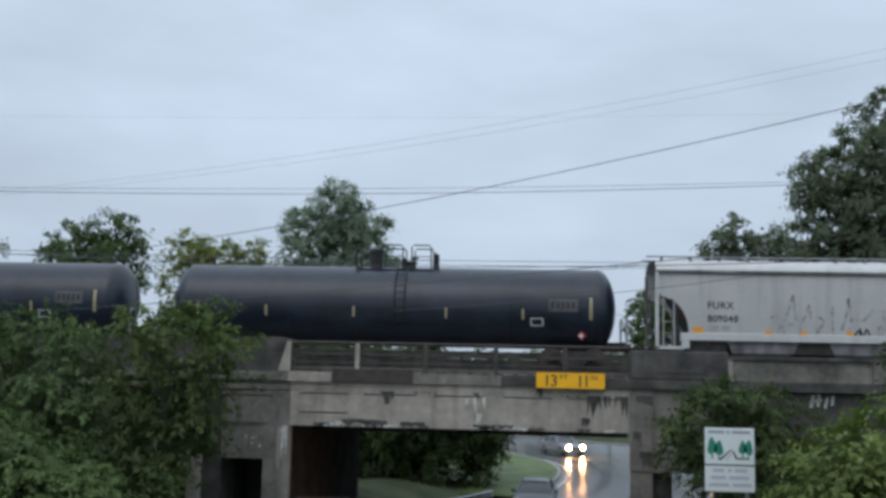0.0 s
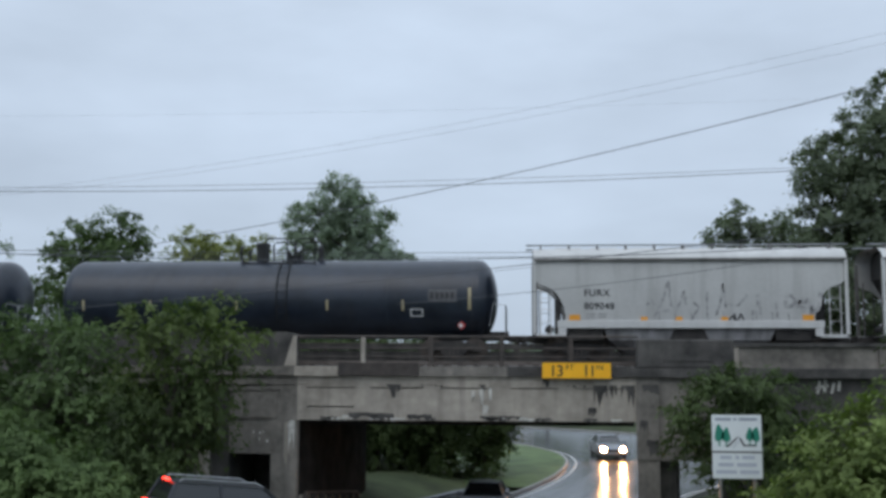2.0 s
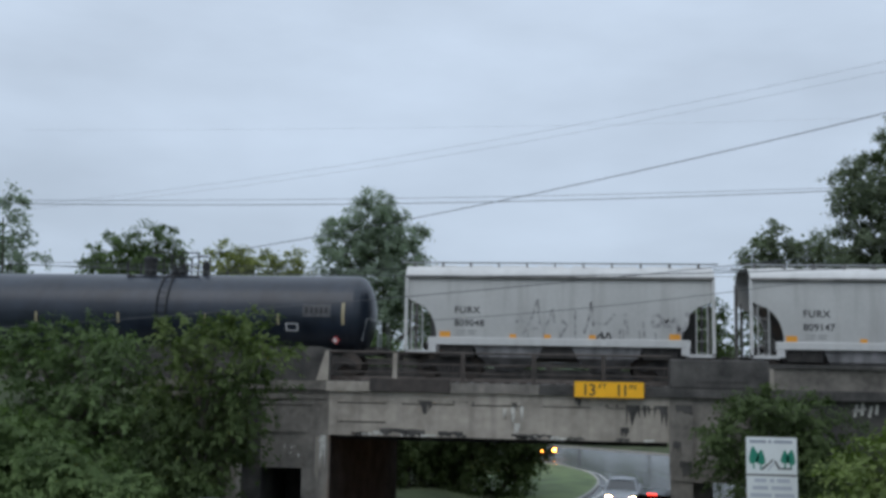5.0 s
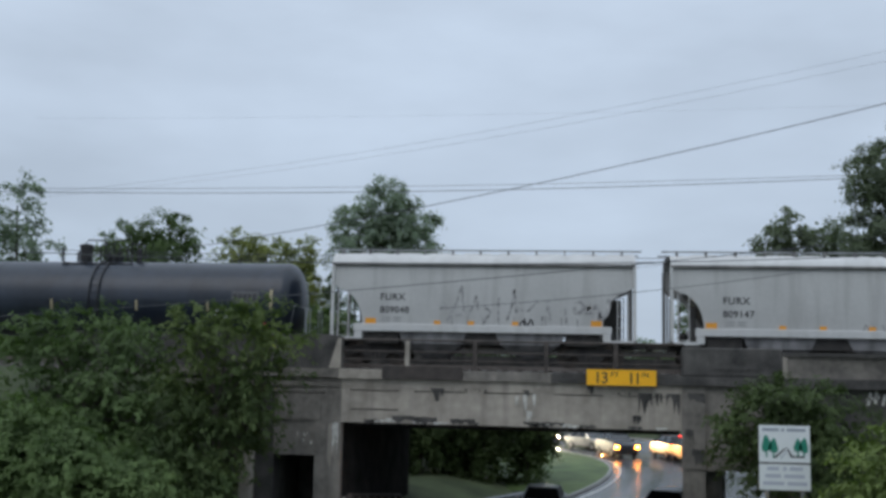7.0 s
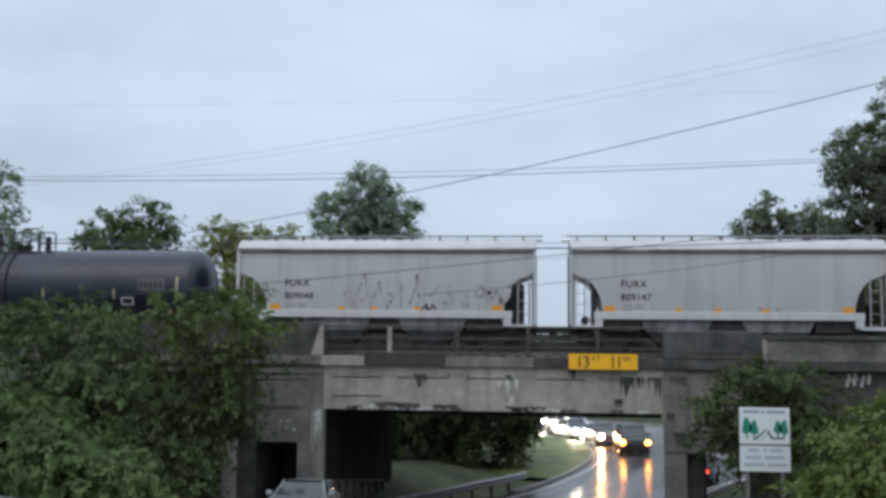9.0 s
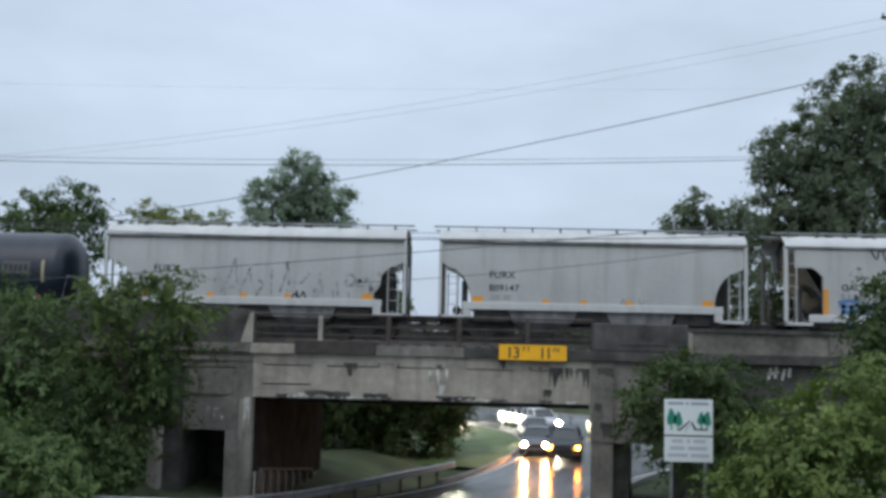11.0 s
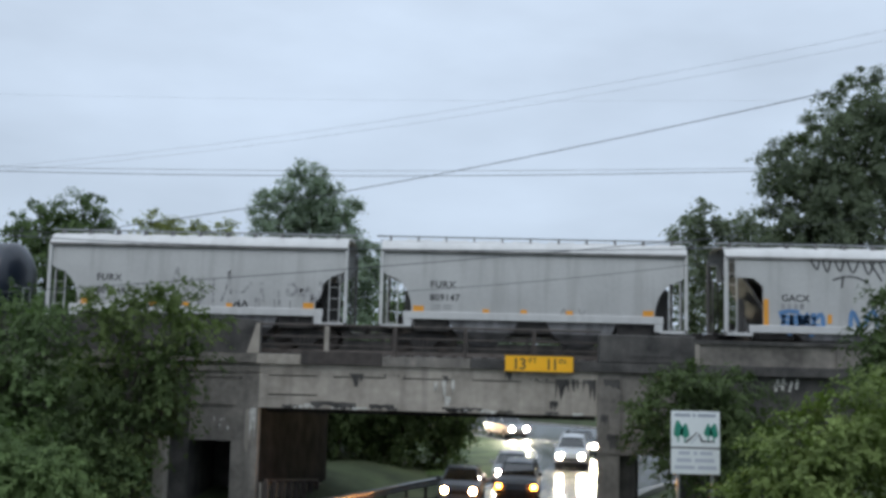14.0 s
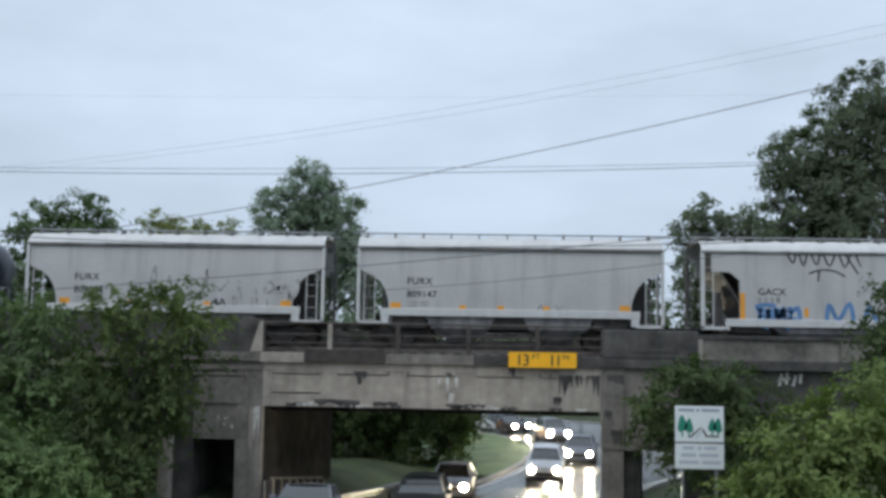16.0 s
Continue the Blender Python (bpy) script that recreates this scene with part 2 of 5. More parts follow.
def plate(bm, outline, y0, y1):
    """An outline of (x, z), extruded from y0 to y1."""
    a = [bm.verts.new((x, y0, z)) for x, z in outline]
    b = [bm.verts.new((x, y1, z)) for x, z in outline]
    bm.faces.new(a)
    bm.faces.new(b[::-1])
    for i in range(len(a)):
        j = (i + 1) % len(a)
        bm.faces.new((a[j], a[i], b[i], b[j]))
    return bm


def lathe(bm, profile, seg=48):
    """A profile of (x, r) turned about the x axis."""
    rings = []
    for x, r in profile:
        if r < 1e-4:
            rings.append([bm.verts.new((x, 0, 0))])
        else:
            rings.append([bm.verts.new((x, r * math.cos(a), r * math.sin(a))) for a in [2 * math.pi * k / seg for k in range(seg)]])
    for r, s in zip(rings, rings[1:]):
        for k in range(seg):
            j = (k + 1) % seg
            if len(r) == 1:
                bm.faces.new((r[0], s[k], s[j]))
            elif len(s) == 1:
                bm.faces.new((r[k], s[0], r[j]))
            else:
                bm.faces.new((r[k], s[k], s[j], r[j]))
    return bm


def letters(name, body, size, material, parent, at, label="", bold=0.02, spacing=1.0):
    c = bpy.data.curves.new(name, "FONT")
    c.body, c.size, c.extrude = body, size, 0.002
    c.align_x, c.offset, c.space_character = "LEFT", size * bold, spacing
    tmp = new(name, c)
    me = bpy.data.meshes.new_from_object(tmp.evaluated_get(bpy.context.evaluated_depsgraph_get()))
    bpy.data.objects.remove(tmp)
    me.materials.clear()
    me.materials.append(material)
    ob = new(name, me)
    ob.parent = parent
    ob.matrix_basis = at
    return tagged(ob, label)

# ---------------------------------------------------------------- lie of the land
ROAD_LINE = [(-75, 15, 3.9), (-45, 18, 3.6), (-30, 21, 3.1), (-17, 24.5, 2.3), (-9, 28.7, 1.4), (-4.2, 33.6, 0.55), (-0.9, 39.7, 0.12), (2.2, 46.4, -0.1), (4.6, 52.8, -0.08),
             (6.4, 60, 0.0), (7.0, 67, 0.1), (5.8, 76, -0.05), (1.8, 85.5, -0.25), (-8, 93.5, -0.25), (-25, 101, 0.1), (-70, 112, 0.8), (-160, 130, 1.0)]
HALF, WIDER = 3.9, 9.0


def spline(points, steps):
    out = []
    for i in range(len(points) - 1):
        p = [np.array(points[max(0, min(len(points) - 1, i + k))], float) for k in (-1, 0, 1, 2)]
        for s in range(steps):
            u = s / steps
            out.append(0.5 * (2 * p[1] + (p[2] - p[0]) * u + (2 * p[0] - 5 * p[1] + 4 * p[2] - p[3]) * u * u + (3 * p[1] - p[0] - 3 * p[2] + p[3]) * u ** 3))
    out.append(np.array(points[-1], float))
    return np.array(out)


LINE = spline(ROAD_LINE, 12)
_d = np.gradient(LINE, axis=0)
_d /= np.linalg.norm(_d[:, :2], axis=1)[:, None]
RIGHT = np.stack([_d[:, 1], -_d[:, 0], 0 * _d[:, 0]], axis=1)
RIGHT[:, 2] = 0.08 * (1 - np.clip((LINE[:, 1] - 28) / 6, 0, 1))
ARC = np.concatenate([[0], np.cumsum(np.linalg.norm(np.diff(LINE[:, :2], axis=0), axis=1))])


def ease(a, b, v):
    u = np.clip((v - a) / (b - a), 0, 1)
    return u * u * (3 - 2 * u)


def land(x, y):
    """The height of the natural ground, before the road is cut into it."""
    hill = 4.75 - 2.6 * ease(7, 26, y) + 2.2 * ease(2, 26, x) * ease(10, 24, y) * (1 - ease(28, 36, y))
    front = 0.8 + 0 * x
    z = hill + (front - hill) * ease(22, 33, y)
    outer = np.maximum(ease(-11.5, -15, x), ease(9.5, 16, x))
    bank = 6.0 * ease(26, 39, y) * (1 - ease(47, 60, y))
    z = np.where(outer > 0, z + (np.maximum(z, bank) - z) * outer, z)
    far = 0.6 + 1.6 * ease(90, 200, y) + 2.0 * ease(8, 30, -x) * ease(50, 60, y) * (1 - ease(84, 92, y)) + 1.5 * ease(14, 30, x)
    return z + (far - z) * ease(47, 60, y)


def ground_height(x, y):
    x, y = np.asarray(x, float), np.asarray(y, float)
    best, rz = np.full(x.shape, 1e9), np.zeros(x.shape)
    for p in LINE[::3]:
        d = (x - p[0]) ** 2 + (y - p[1]) ** 2
        rz = np.where(d < best, p[2], rz)
        best = np.minimum(best, d)
    d = np.sqrt(best)
    w = ease(HALF + 1.2 + 8.0 * ease(50, 74, y), HALF + 6.5 + 8.5 * ease(50, 74, y), d)
    return (rz - 0.12 - 0.35 * (1 - ease(26, 34, y))) * (1 - w) + land(x, y) * w


def grid_axis(lo, hi, step, reach):
    inner = np.arange(lo, hi + step, step)
    outer = step * 1.35 ** np.arange(1, 40)
    outer = np.cumsum(outer)
    outer = outer[outer < reach]
    return np.concatenate([lo - outer[::-1], inner, inner[-1] + outer])


gx, gy = grid_axis(-45, 32, 0.7, 2600), grid_axis(-6, 112, 0.7, 2600)
XX, YY = np.meshgrid(gx, gy)
ZZ = ground_height(XX, YY)
ZZ += 0.05 * np.sin(XX * 1.7 + 2 * np.sin(YY)) * np.cos(YY * 1.3) * (ZZ > 1.5)
nx, ny = len(gx), len(gy)
me = bpy.data.meshes.new("ground")
idx = np.arange(nx * ny).reshape(ny, nx)
faces = np.stack([idx[:-1, :-1], idx[:-1, 1:], idx[1:, 1:], idx[1:, :-1]], axis=-1).reshape(-1, 4)
me.from_pydata(np.stack([XX, YY, ZZ], axis=-1).reshape(-1, 3).tolist(), [], faces.tolist())
me.materials.append(EARTH)
for poly in me.polygons:
    poly.use_smooth = True
ground = tagged(new("ground", me), "dark overgrown ground with rough wet grass", "ground", kind="structure")


def strip(name, material, off0, off1, lift, i0=0, i1=None, label="", category="", thick=0.0, dash=None):
    """A band along the road between two offsets to its right."""
    bm = bmesh.new()
    i1 = len(LINE) if i1 is None else i1
    prev = None
    for i in range(i0, i1):
        p, r = LINE[i], RIGHT[i]
        more = WIDER * float(ease(50, 74, p[1])) if p[0] > -40 else 0.0
        a0, a1 = (off0 + more if off0 > 2 else off0), (off1 + more if off1 > 2 else off1)
        row = [bm.verts.new(tuple(p + r * o + np.array((0, 0, lift)))) for o in np.linspace(a0, a1, 2 if abs(off1 - off0) < 1 else 7)]
        if thick:
            row = [bm.verts.new(tuple(p + r * a0 + np.array((0, 0, lift - thick))))] + row + [bm.verts.new(tuple(p + r * a1 + np.array((0, 0, lift - thick))))]
        if prev and (dash is None or (ARC[i] % dash) < dash * 0.4):
            for k in range(len(row) - 1):
                bm.faces.new((prev[k], prev[k + 1], row[k + 1], row[k]))
        prev = row
    return setting(name, bm, material, label, category, smooth=not thick)


strip("road", ASPHALT, -HALF, HALF, 0.0, label="wet dark asphalt road dipping under the bridge", category="road")
for a, b in ((-3.05, -2.35), (-1.45, -0.8), (0.75, 1.4), (2.45, 3.1)):
    strip("wheel_track", WET_TRACK, a, b, 0.003, label="smooth wet wheel track worn along the road", category="road")
strip("road_line", LINE_PAINT, HALF - 0.55, HALF - 0.43, 0.006, label="white painted edge line on the wet road", category="road line")
strip("road_line", LINE_PAINT, -HALF + 0.43, -HALF + 0.55, 0.006, label="white painted edge line on the wet road", category="road line")
strip("kerb", KERB, -HALF - 0.18, -HALF, 0.13, 84, 180, label="pale concrete kerb beside the grass verge", category="kerb", thick=0.3)
strip("kerb", KERB, HALF, HALF + 0.18, 0.13, 60, 180, label="pale concrete kerb along the road bend", category="kerb", thick=0.3)
strip("grass_verge", GRASS, -HALF - 9.5, -HALF - 0.18, 0.10, 94, 160, label="mown green grass verge inside the road bend", category="grass", thick=0.4)

# ---------------------------------------------------------------- bridge
def prism(bm, outline, z0, z1):
    a = [bm.verts.new((x, y, z0)) for x, y in outline]
    b = [bm.verts.new((x, y, z1)) for x, y in outline]
    bm.faces.new(a[::-1])
    bm.faces.new(b)
    for i in range(len(a)):
        j = (i + 1) % len(a)
        bm.faces.new((a[i], a[j], b[j], b[i]))
    return bm


def rough_edges(bm, amount, cuts):
    """Break straight edges slightly, as on old concrete."""
    bmesh.ops.subdivide_edges(bm, edges=bm.edges[:], cuts=cuts, use_grid_fill=True)
    for v in bm.verts:
        v.co += amount * noise.noise_vector(v.co * 2.3)
    return bm


FY, BY = 38.0, 47.2
XL, XR, SK = -8.24, 4.31, 1.26
SOFFIT = 4.25
bridge = thing("railway_bridge", "weathered concrete railway bridge with stained girder and steel railing", "bridge", pose(0, FY, 0))


def bpart(name, bm, material, label=""):
    """Built in world places; hung under the bridge's base."""
    bm.transform(Matrix.Translation((0, -FY, 0)))
    return part(name, bm, material, bridge, label)


# girder, its raised frame and the slab behind it
bpart("girder", rough_edges(B(XL, XR, FY + 0.13, FY + 0.8, SOFFIT, 5.86), 0.006, 5), CONCRETE, "pale streaked concrete girder with spalled lower edge")
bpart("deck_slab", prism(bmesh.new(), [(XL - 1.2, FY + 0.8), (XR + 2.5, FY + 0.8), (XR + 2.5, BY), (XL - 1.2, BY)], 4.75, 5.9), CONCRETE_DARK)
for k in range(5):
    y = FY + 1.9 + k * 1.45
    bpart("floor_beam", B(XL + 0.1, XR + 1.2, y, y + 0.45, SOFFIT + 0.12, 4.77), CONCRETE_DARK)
# shadow band below the girder, put in as a near-black beam
bpart("edge_beam", B(XL + 0.05, XR, FY + 0.85, FY + 1.2, SOFFIT - 0.22, 4.8), NEAR_BLACK)
bpart("girder", B(XL, XR + SK, BY - 0.7, BY + 0.02, SOFFIT, 5.9), CONCRETE)
EDGES = [-8.24, -7.9, -6.08, -5.5, -3.5, -2.9, -1.0, -0.3, 1.5, 2.1, 3.9, 4.31]
for a, b in zip(EDGES[0::2], EDGES[1::2]):
    bpart("pilaster", rough_edges(B(a, b, FY + 0.0, FY + 0.135, SOFFIT + 0.3, 5.56), 0.008, 3), CONCRETE_PALE)
for k, (a, b) in enumerate(zip(EDGES[1::2], EDGES[2::2])):
    bpart("recessed_panel", rough_edges(B(a, b, FY + 0.012, FY + 0.135, SOFFIT + (0.5 if k == 0 else 0.3), 5.4), 0.008, 3), CONCRETE_PALE)
    bpart("panel_head", rough_edges(B(a, b, FY - 0.012, FY + 0.135, 5.455, 5.56), 0.008, 3), CONCRETE_PALE)
bpart("panel_foot", rough_edges(B(EDGES[1], EDGES[2], FY - 0.012, FY + 0.135, SOFFIT + 0.3, SOFFIT + 0.44), 0.008, 3), CONCRETE_PALE)
bpart("lower_band", rough_edges(B(XL, XR, FY, FY + 0.135, SOFFIT - 0.02, SOFFIT + 0.3), 0.012, 9), CONCRETE_PALE)
bpart("upper_band", rough_edges(B(XL, XR, FY - 0.02, FY + 0.135, 5.56, 5.86), 0.008, 7), CONCRETE_PALE)
for x0, x1, m in ((XL - 0.1, -6.7, CONCRETE_PALE), (-6.68, -3.7, CONCRETE_DARK), (-3.68, -0.4, CONCRETE), (-0.38, 1.9, CONCRETE_DARK), (1.92, XR, CONCRETE_DARK)):
    bpart("coping", rough_edges(B(x0, x1, FY - 0.16, FY + 0.7, 5.86, 6.22), 0.015, 3), m)
bpart("steel_plate", rough_edges(B(-6.67, -3.69, FY - 0.24, FY - 0.17, 5.88, 6.36), 0.008, 2), TIMBER, "dark rusted plate bolted over the coping")
# stalactite-like lime and soot marks are thin crusts on the face
# drips and flaked patches, uneven and tapering
crust = random.Random(8)


def crust_patch(x, w, z0, z1, y, material, name):
    n = 7
    top = [(x + w * k / n, z1 + crust.uniform(-0.02, 0.02)) for k in range(n + 1)]
    low = [(x + w * (k + crust.uniform(-0.2, 0.2)) / n, z0 + (z1 - z0) * crust.uniform(0.0, 0.75)) for k in range(n, -1, -1)]
    bpart(name, plate(bmesh.new(), (top + low)[::-1], y - 0.012, y + 0.01), material)


for k in range(22):
    x = crust.uniform(XL, XR - 0.5)
    crust_patch(x, crust.uniform(0.15, 0.8), 5.86 - crust.uniform(0.15, 0.5), 5.86, FY - 0.002, CONCRETE_DARK, "soot_drip")
for k in range(16):
    x = crust.uniform(XL, XR - 0.8)
    crust_patch(x, crust.uniform(0.3, 0.9), SOFFIT - 0.03, SOFFIT + crust.uniform(0.05, 0.16), FY - 0.004, CONCRETE_DARK if k % 2 else WHITE_STAIN, "spalled_edge")
for k in range(6):
    x = crust.uniform(-10.6, -8.6)
    z = crust.uniform(3.45, 4.05)
    crust_patch(x, crust.uniform(0.03, 0.07), z - crust.uniform(0.08, 0.2), z, FY - 0.004 if x > -9.2 else FY + 0.045, WHITE_STAIN, "flaked_patch")
for x, w, z0, z1 in ((-1.42, 0.13, 4.55, 5.4), (-1.72, 0.1, 4.9, 5.35), (-1.08, 0.11, 4.85, 5.42), (-1.3, 0.2, 4.4, 4.8)):
    crust_patch(x, w, z0, z1, FY - 0.004, WHITE_STAIN, "lime_crust")
for x, w, z0, z1 in ((-4.9, 0.55, 5.05, 5.87), (-1.5, 0.36, 5.25, 5.87), (-3.0, 0.3, 5.35, 5.87), (2.75, 0.5, 4.75, 5.8), (3.25, 0.35, 5.05, 5.85), (3.75, 0.5, 4.7, 5.8), (2.55, 0.3, 4.3, 4.75), (0.9, 0.25, 5.4, 5.86), (4.5, 0.6, 5.1, 5.6), (4.4, 0.3, 3.7, 4.3), (4.65, 0.42, 2.95, 3.6)):
    crust_patch(x, w, z0, z1, FY - 0.006 if x < 4.3 else FY - 0.064, CONCRETE_DARK, "soot_crust")
for x, w, z0, z1 in ((-6.3, 1.7, 4.25, 4.5), (-4.1, 0.9, 4.25, 4.45), (-0.7, 0.8, 4.25, 4.42)):
    crust_patch(x, w, z0, z1, FY - 0.008, CONCRETE_DARK, "soot_crust")
crust_patch(-8.72, 0.3, 2.2, 4.15, FY - 0.004, CONCRETE_PALE, "lime_crust")
crust_patch(-8.55, 0.22, 2.9, 4.2, FY - 0.008, WHITE_STAIN, "lime_crust")
# abutments with their low passages
DOOR = 2.97
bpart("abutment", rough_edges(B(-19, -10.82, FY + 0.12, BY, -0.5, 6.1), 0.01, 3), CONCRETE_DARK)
bpart("abutment", prism(bmesh.new(), [(-9.21, FY), (XL, FY), (XL + SK, BY), (-9.21, BY)], -0.5, 5.9), CONCRETE)
# near-black lining, far darker than the abutment concrete it covers
bpart("inner_wall", prism(bmesh.new(), [(XL - 0.02, FY + 0.25), (XL + 0.065, FY + 0.25), (XL + SK + 0.03, BY - 0.2), (XL + SK - 0.06, BY - 0.2)], -0.5, 4.75), NEAR_BLACK, "near-black inner wall of the underpass")
plinth = prism(bmesh.new(), [(XL + 0.06, FY + 0.3), (XL + 0.16, FY + 0.3), (XL + SK + 0.12, BY - 0.25), (XL + SK + 0.02, BY - 0.25)], -0.5, 1.45)
for v in plinth.verts:
    if v.co.z > 1 and v.co.y > BY - 1:
        v.co.z = 0.35
bpart("plinth", plinth, CONCRETE_PALE, "pale concrete plinth falling with the road")
bpart("lintel", B(-10.82, -9.21, FY + 0.05, BY, DOOR, 5.9), CONCRETE)
bpart("recessed_panel", rough_edges(B(-10.7, -9.0, FY - 0.03, FY + 0.06, 4.3, 5.28), 0.008, 3), CONCRETE)
bpart("moulding", rough_edges(B(-11.5, -8.9, FY - 0.07, FY + 0.06, 5.33, 5.42), 0.008, 5), CONCRETE)
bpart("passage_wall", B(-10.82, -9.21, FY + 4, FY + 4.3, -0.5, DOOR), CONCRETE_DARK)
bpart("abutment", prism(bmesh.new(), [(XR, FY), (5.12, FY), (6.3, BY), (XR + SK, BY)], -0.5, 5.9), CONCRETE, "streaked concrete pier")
# dark recess beside the pier, its shade put into the concrete colour
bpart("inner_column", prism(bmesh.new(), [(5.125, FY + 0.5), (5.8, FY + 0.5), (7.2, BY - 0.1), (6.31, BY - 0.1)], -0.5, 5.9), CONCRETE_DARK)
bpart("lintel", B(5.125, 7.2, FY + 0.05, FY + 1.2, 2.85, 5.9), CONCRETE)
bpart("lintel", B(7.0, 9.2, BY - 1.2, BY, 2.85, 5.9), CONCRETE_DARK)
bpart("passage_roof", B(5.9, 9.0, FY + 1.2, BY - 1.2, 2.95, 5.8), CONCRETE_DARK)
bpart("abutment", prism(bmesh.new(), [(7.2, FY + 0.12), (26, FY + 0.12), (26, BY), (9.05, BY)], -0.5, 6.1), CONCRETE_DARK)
bpart("buttress", rough_edges(B(-12.0, -11.55, FY - 0.35, FY + 0.15, -0.5, 3.12, bevel=0.03), 0.01, 2), CONCRETE_PALE)
bpart("buttress", rough_edges(B(XR - 0.02, 5.12, FY - 0.06, FY + 0.02, 2.9, 5.55), 0.012, 3), CONCRETE)
for z0, z1, o in ((5.55, 5.72, 0.05), (5.9, 6.22, 0.16)):
    bpart("cornice", rough_edges(B(-19, XL - 0.1, FY - o, FY + 0.4, z0, z1), 0.012, 5), CONCRETE)
bpart("cornice", rough_edges(B(XR, 26, FY - 0.16, FY + 0.4, 5.86, 6.2), 0.012, 5), CONCRETE_DARK)
# far side of the deck; parapet and beam added to darken the train's underside
bpart("far_parapet", B(-19, 26, BY - 0.35, BY - 0.05, 5.9, 6.87), CONCRETE_DARK)
bpart("added_far_beam", B(-19, 26, BY - 0.3, BY - 0.1, 6.92, 7.16), CONCRETE_DARK)
for k in range(9):
    bpart("far_post", B(-9 + k * 2.2, -8.85 + k * 2.2, BY - 0.28, BY - 0.13, 6.8, 7.2), STEEL)
bpart("far_rail", tube(bmesh.new(), [(-19, BY - 0.2, 7.2), (26, BY - 0.2, 7.2)], 0.04, 6), STEEL)
# parapets
bpart("parapet", plate(bmesh.new(), [(-19, 6.22), (-8.32, 6.22), (-8.32, 7.42), (-8.75, 7.5), (-19, 7.5)], FY - 0.05, FY + 0.5), CONCRETE_DARK, "soot-dark concrete end parapet")
bpart("parapet_end", plate(bmesh.new(), [(-8.75, 6.24), (-8.29, 6.24), (-8.29, 7.36), (-8.42, 7.36)], FY - 0.09, FY - 0.04), CONCRETE_PALE)
bpart("parapet", rough_edges(B(XR + 0.02, 7.85, FY - 0.08, FY + 0.45, 6.2, 7.24, bevel=0.04), 0.01, 3), CONCRETE_DARK, "soot-dark concrete end parapet")
bpart("parapet_panel", B(5.3, 7.1, FY - 0.11, FY - 0.07, 6.45, 7.0), CONCRETE_DARK)
bpart("parapet", B(7.85, 26, FY + 0.06, FY + 0.45, 6.2, 6.98), CONCRETE, "pale concrete parapet with a recessed panel")
bpart("parapet_cap", rough_edges(B(7.86, 26, FY - 0.06, FY + 0.5, 6.98, 7.12), 0.008, 5), CONCRETE_DARK)
bpart("parapet_post", B(7.85, 8.02, FY - 0.03, FY + 0.1, 6.2, 7.0), CONCRETE_PALE)
bpart("parapet_post", B(13.0, 13.3, FY - 0.03, FY + 0.1, 6.2, 7.0), CONCRETE)
for x, m in ((-5.79, CONCRETE_PALE), (-3.24, STEEL), (-0.6, STEEL), (1.94, STEEL)):
    bpart("railing_post", B(x - 0.08, x + 0.08, FY + 0.02, FY + 0.2, 6.2, 7.3, bevel=0.015), m)
bpart("top_rail", tube(bmesh.new(), [(-8.35, FY + 0.1, 7.33), (4.4, FY + 0.1, 7.33)], 0.042, 8), STEEL)
for z in (6.9, 6.58):
    bpart("middle_rail", tube(bmesh.new(), [(-8.35, FY + 0.12, z), (4.4, FY + 0.12, z)], 0.03, 6), STEEL)
bpart("ballast_bed", B(-60, 60, FY + 1.6, BY - 0.6, 5.9, 6.22), BALLAST)
TRACK_Y, RAIL_Z = 42.0, 6.42
for o in (-0.72, 0.72):
    bpart("rail", B(-60, 60, TRACK_Y + o - 0.035, TRACK_Y + o + 0.035, 6.25, RAIL_Z), RAIL_STEEL)
bm = bmesh.new()
for k in range(200):
    box(bm, -60 + k * 0.6, -60 + k * 0.6 + 0.23, TRACK_Y - 1.3, TRACK_Y + 1.3, 6.12, 6.27)
tagged(bpart("sleepers", bm, TIMBER), kind="stuff")

# ---------------------------------------------------------------- clearance sign and adoption sign
sign = thing("clearance_sign", "yellow height clearance sign with black figures on the girder", "sign", pose(0.86, FY - 0.3, 5.79))
part("panel", B(0, 2.53, 0, 0.03, 0, 0.62, bevel=0.008), SIGN_YELLOW, sign, "orange-yellow sheet")
bm = bmesh.new()
for a in ((0.0, 2.53, 0.0, 0.025), (0.0, 2.53, 0.595, 0.62), (0.0, 0.02, 0.025, 0.595), (2.51, 2.53, 0.025, 0.595)):
    box(bm, a[0], a[1], -0.006, 0, a[2], a[3])
part("border", bm, INK, sign, "thin black border")
for x, body, size, z in ((0.27, "1", 0.58, 0.1), (0.52, "3", 0.58, 0.1), (0.88, "F", 0.25, 0.34), (1.02, "T", 0.25, 0.34), (1.47, "1", 0.58, 0.1), (1.7, "1", 0.58, 0.1), (1.97, "I", 0.25, 0.34), (2.05, "N", 0.25, 0.34)):
    letters("lettering", body, size, INK, sign, pose(x, -0.006, z, 90), bold=0.006)
for x in (0.4, 2.1):
    part("bracket", B(x, x + 0.06, 0.03, 0.32, 0.1, 0.5), STEEL, sign)

board = thing("roadside_sign", "white roadside sign with green tree emblem on steel posts", "sign", pose(5.8, 28, 1.2, 0, 0, 0))
part("post", B(-0.49, -0.41, 0.03, 0.09, -0.6, 3.8), GALV, board)
part("post", B(0.41, 0.49, 0.03, 0.09, -0.6, 3.8), GALV, board)
upper = part("panel", B(-0.65, 0.65, 0, 0.025, 2.87, 3.84, bevel=0.006), SIGN_WHITE, board, "white panel with green tree emblem")
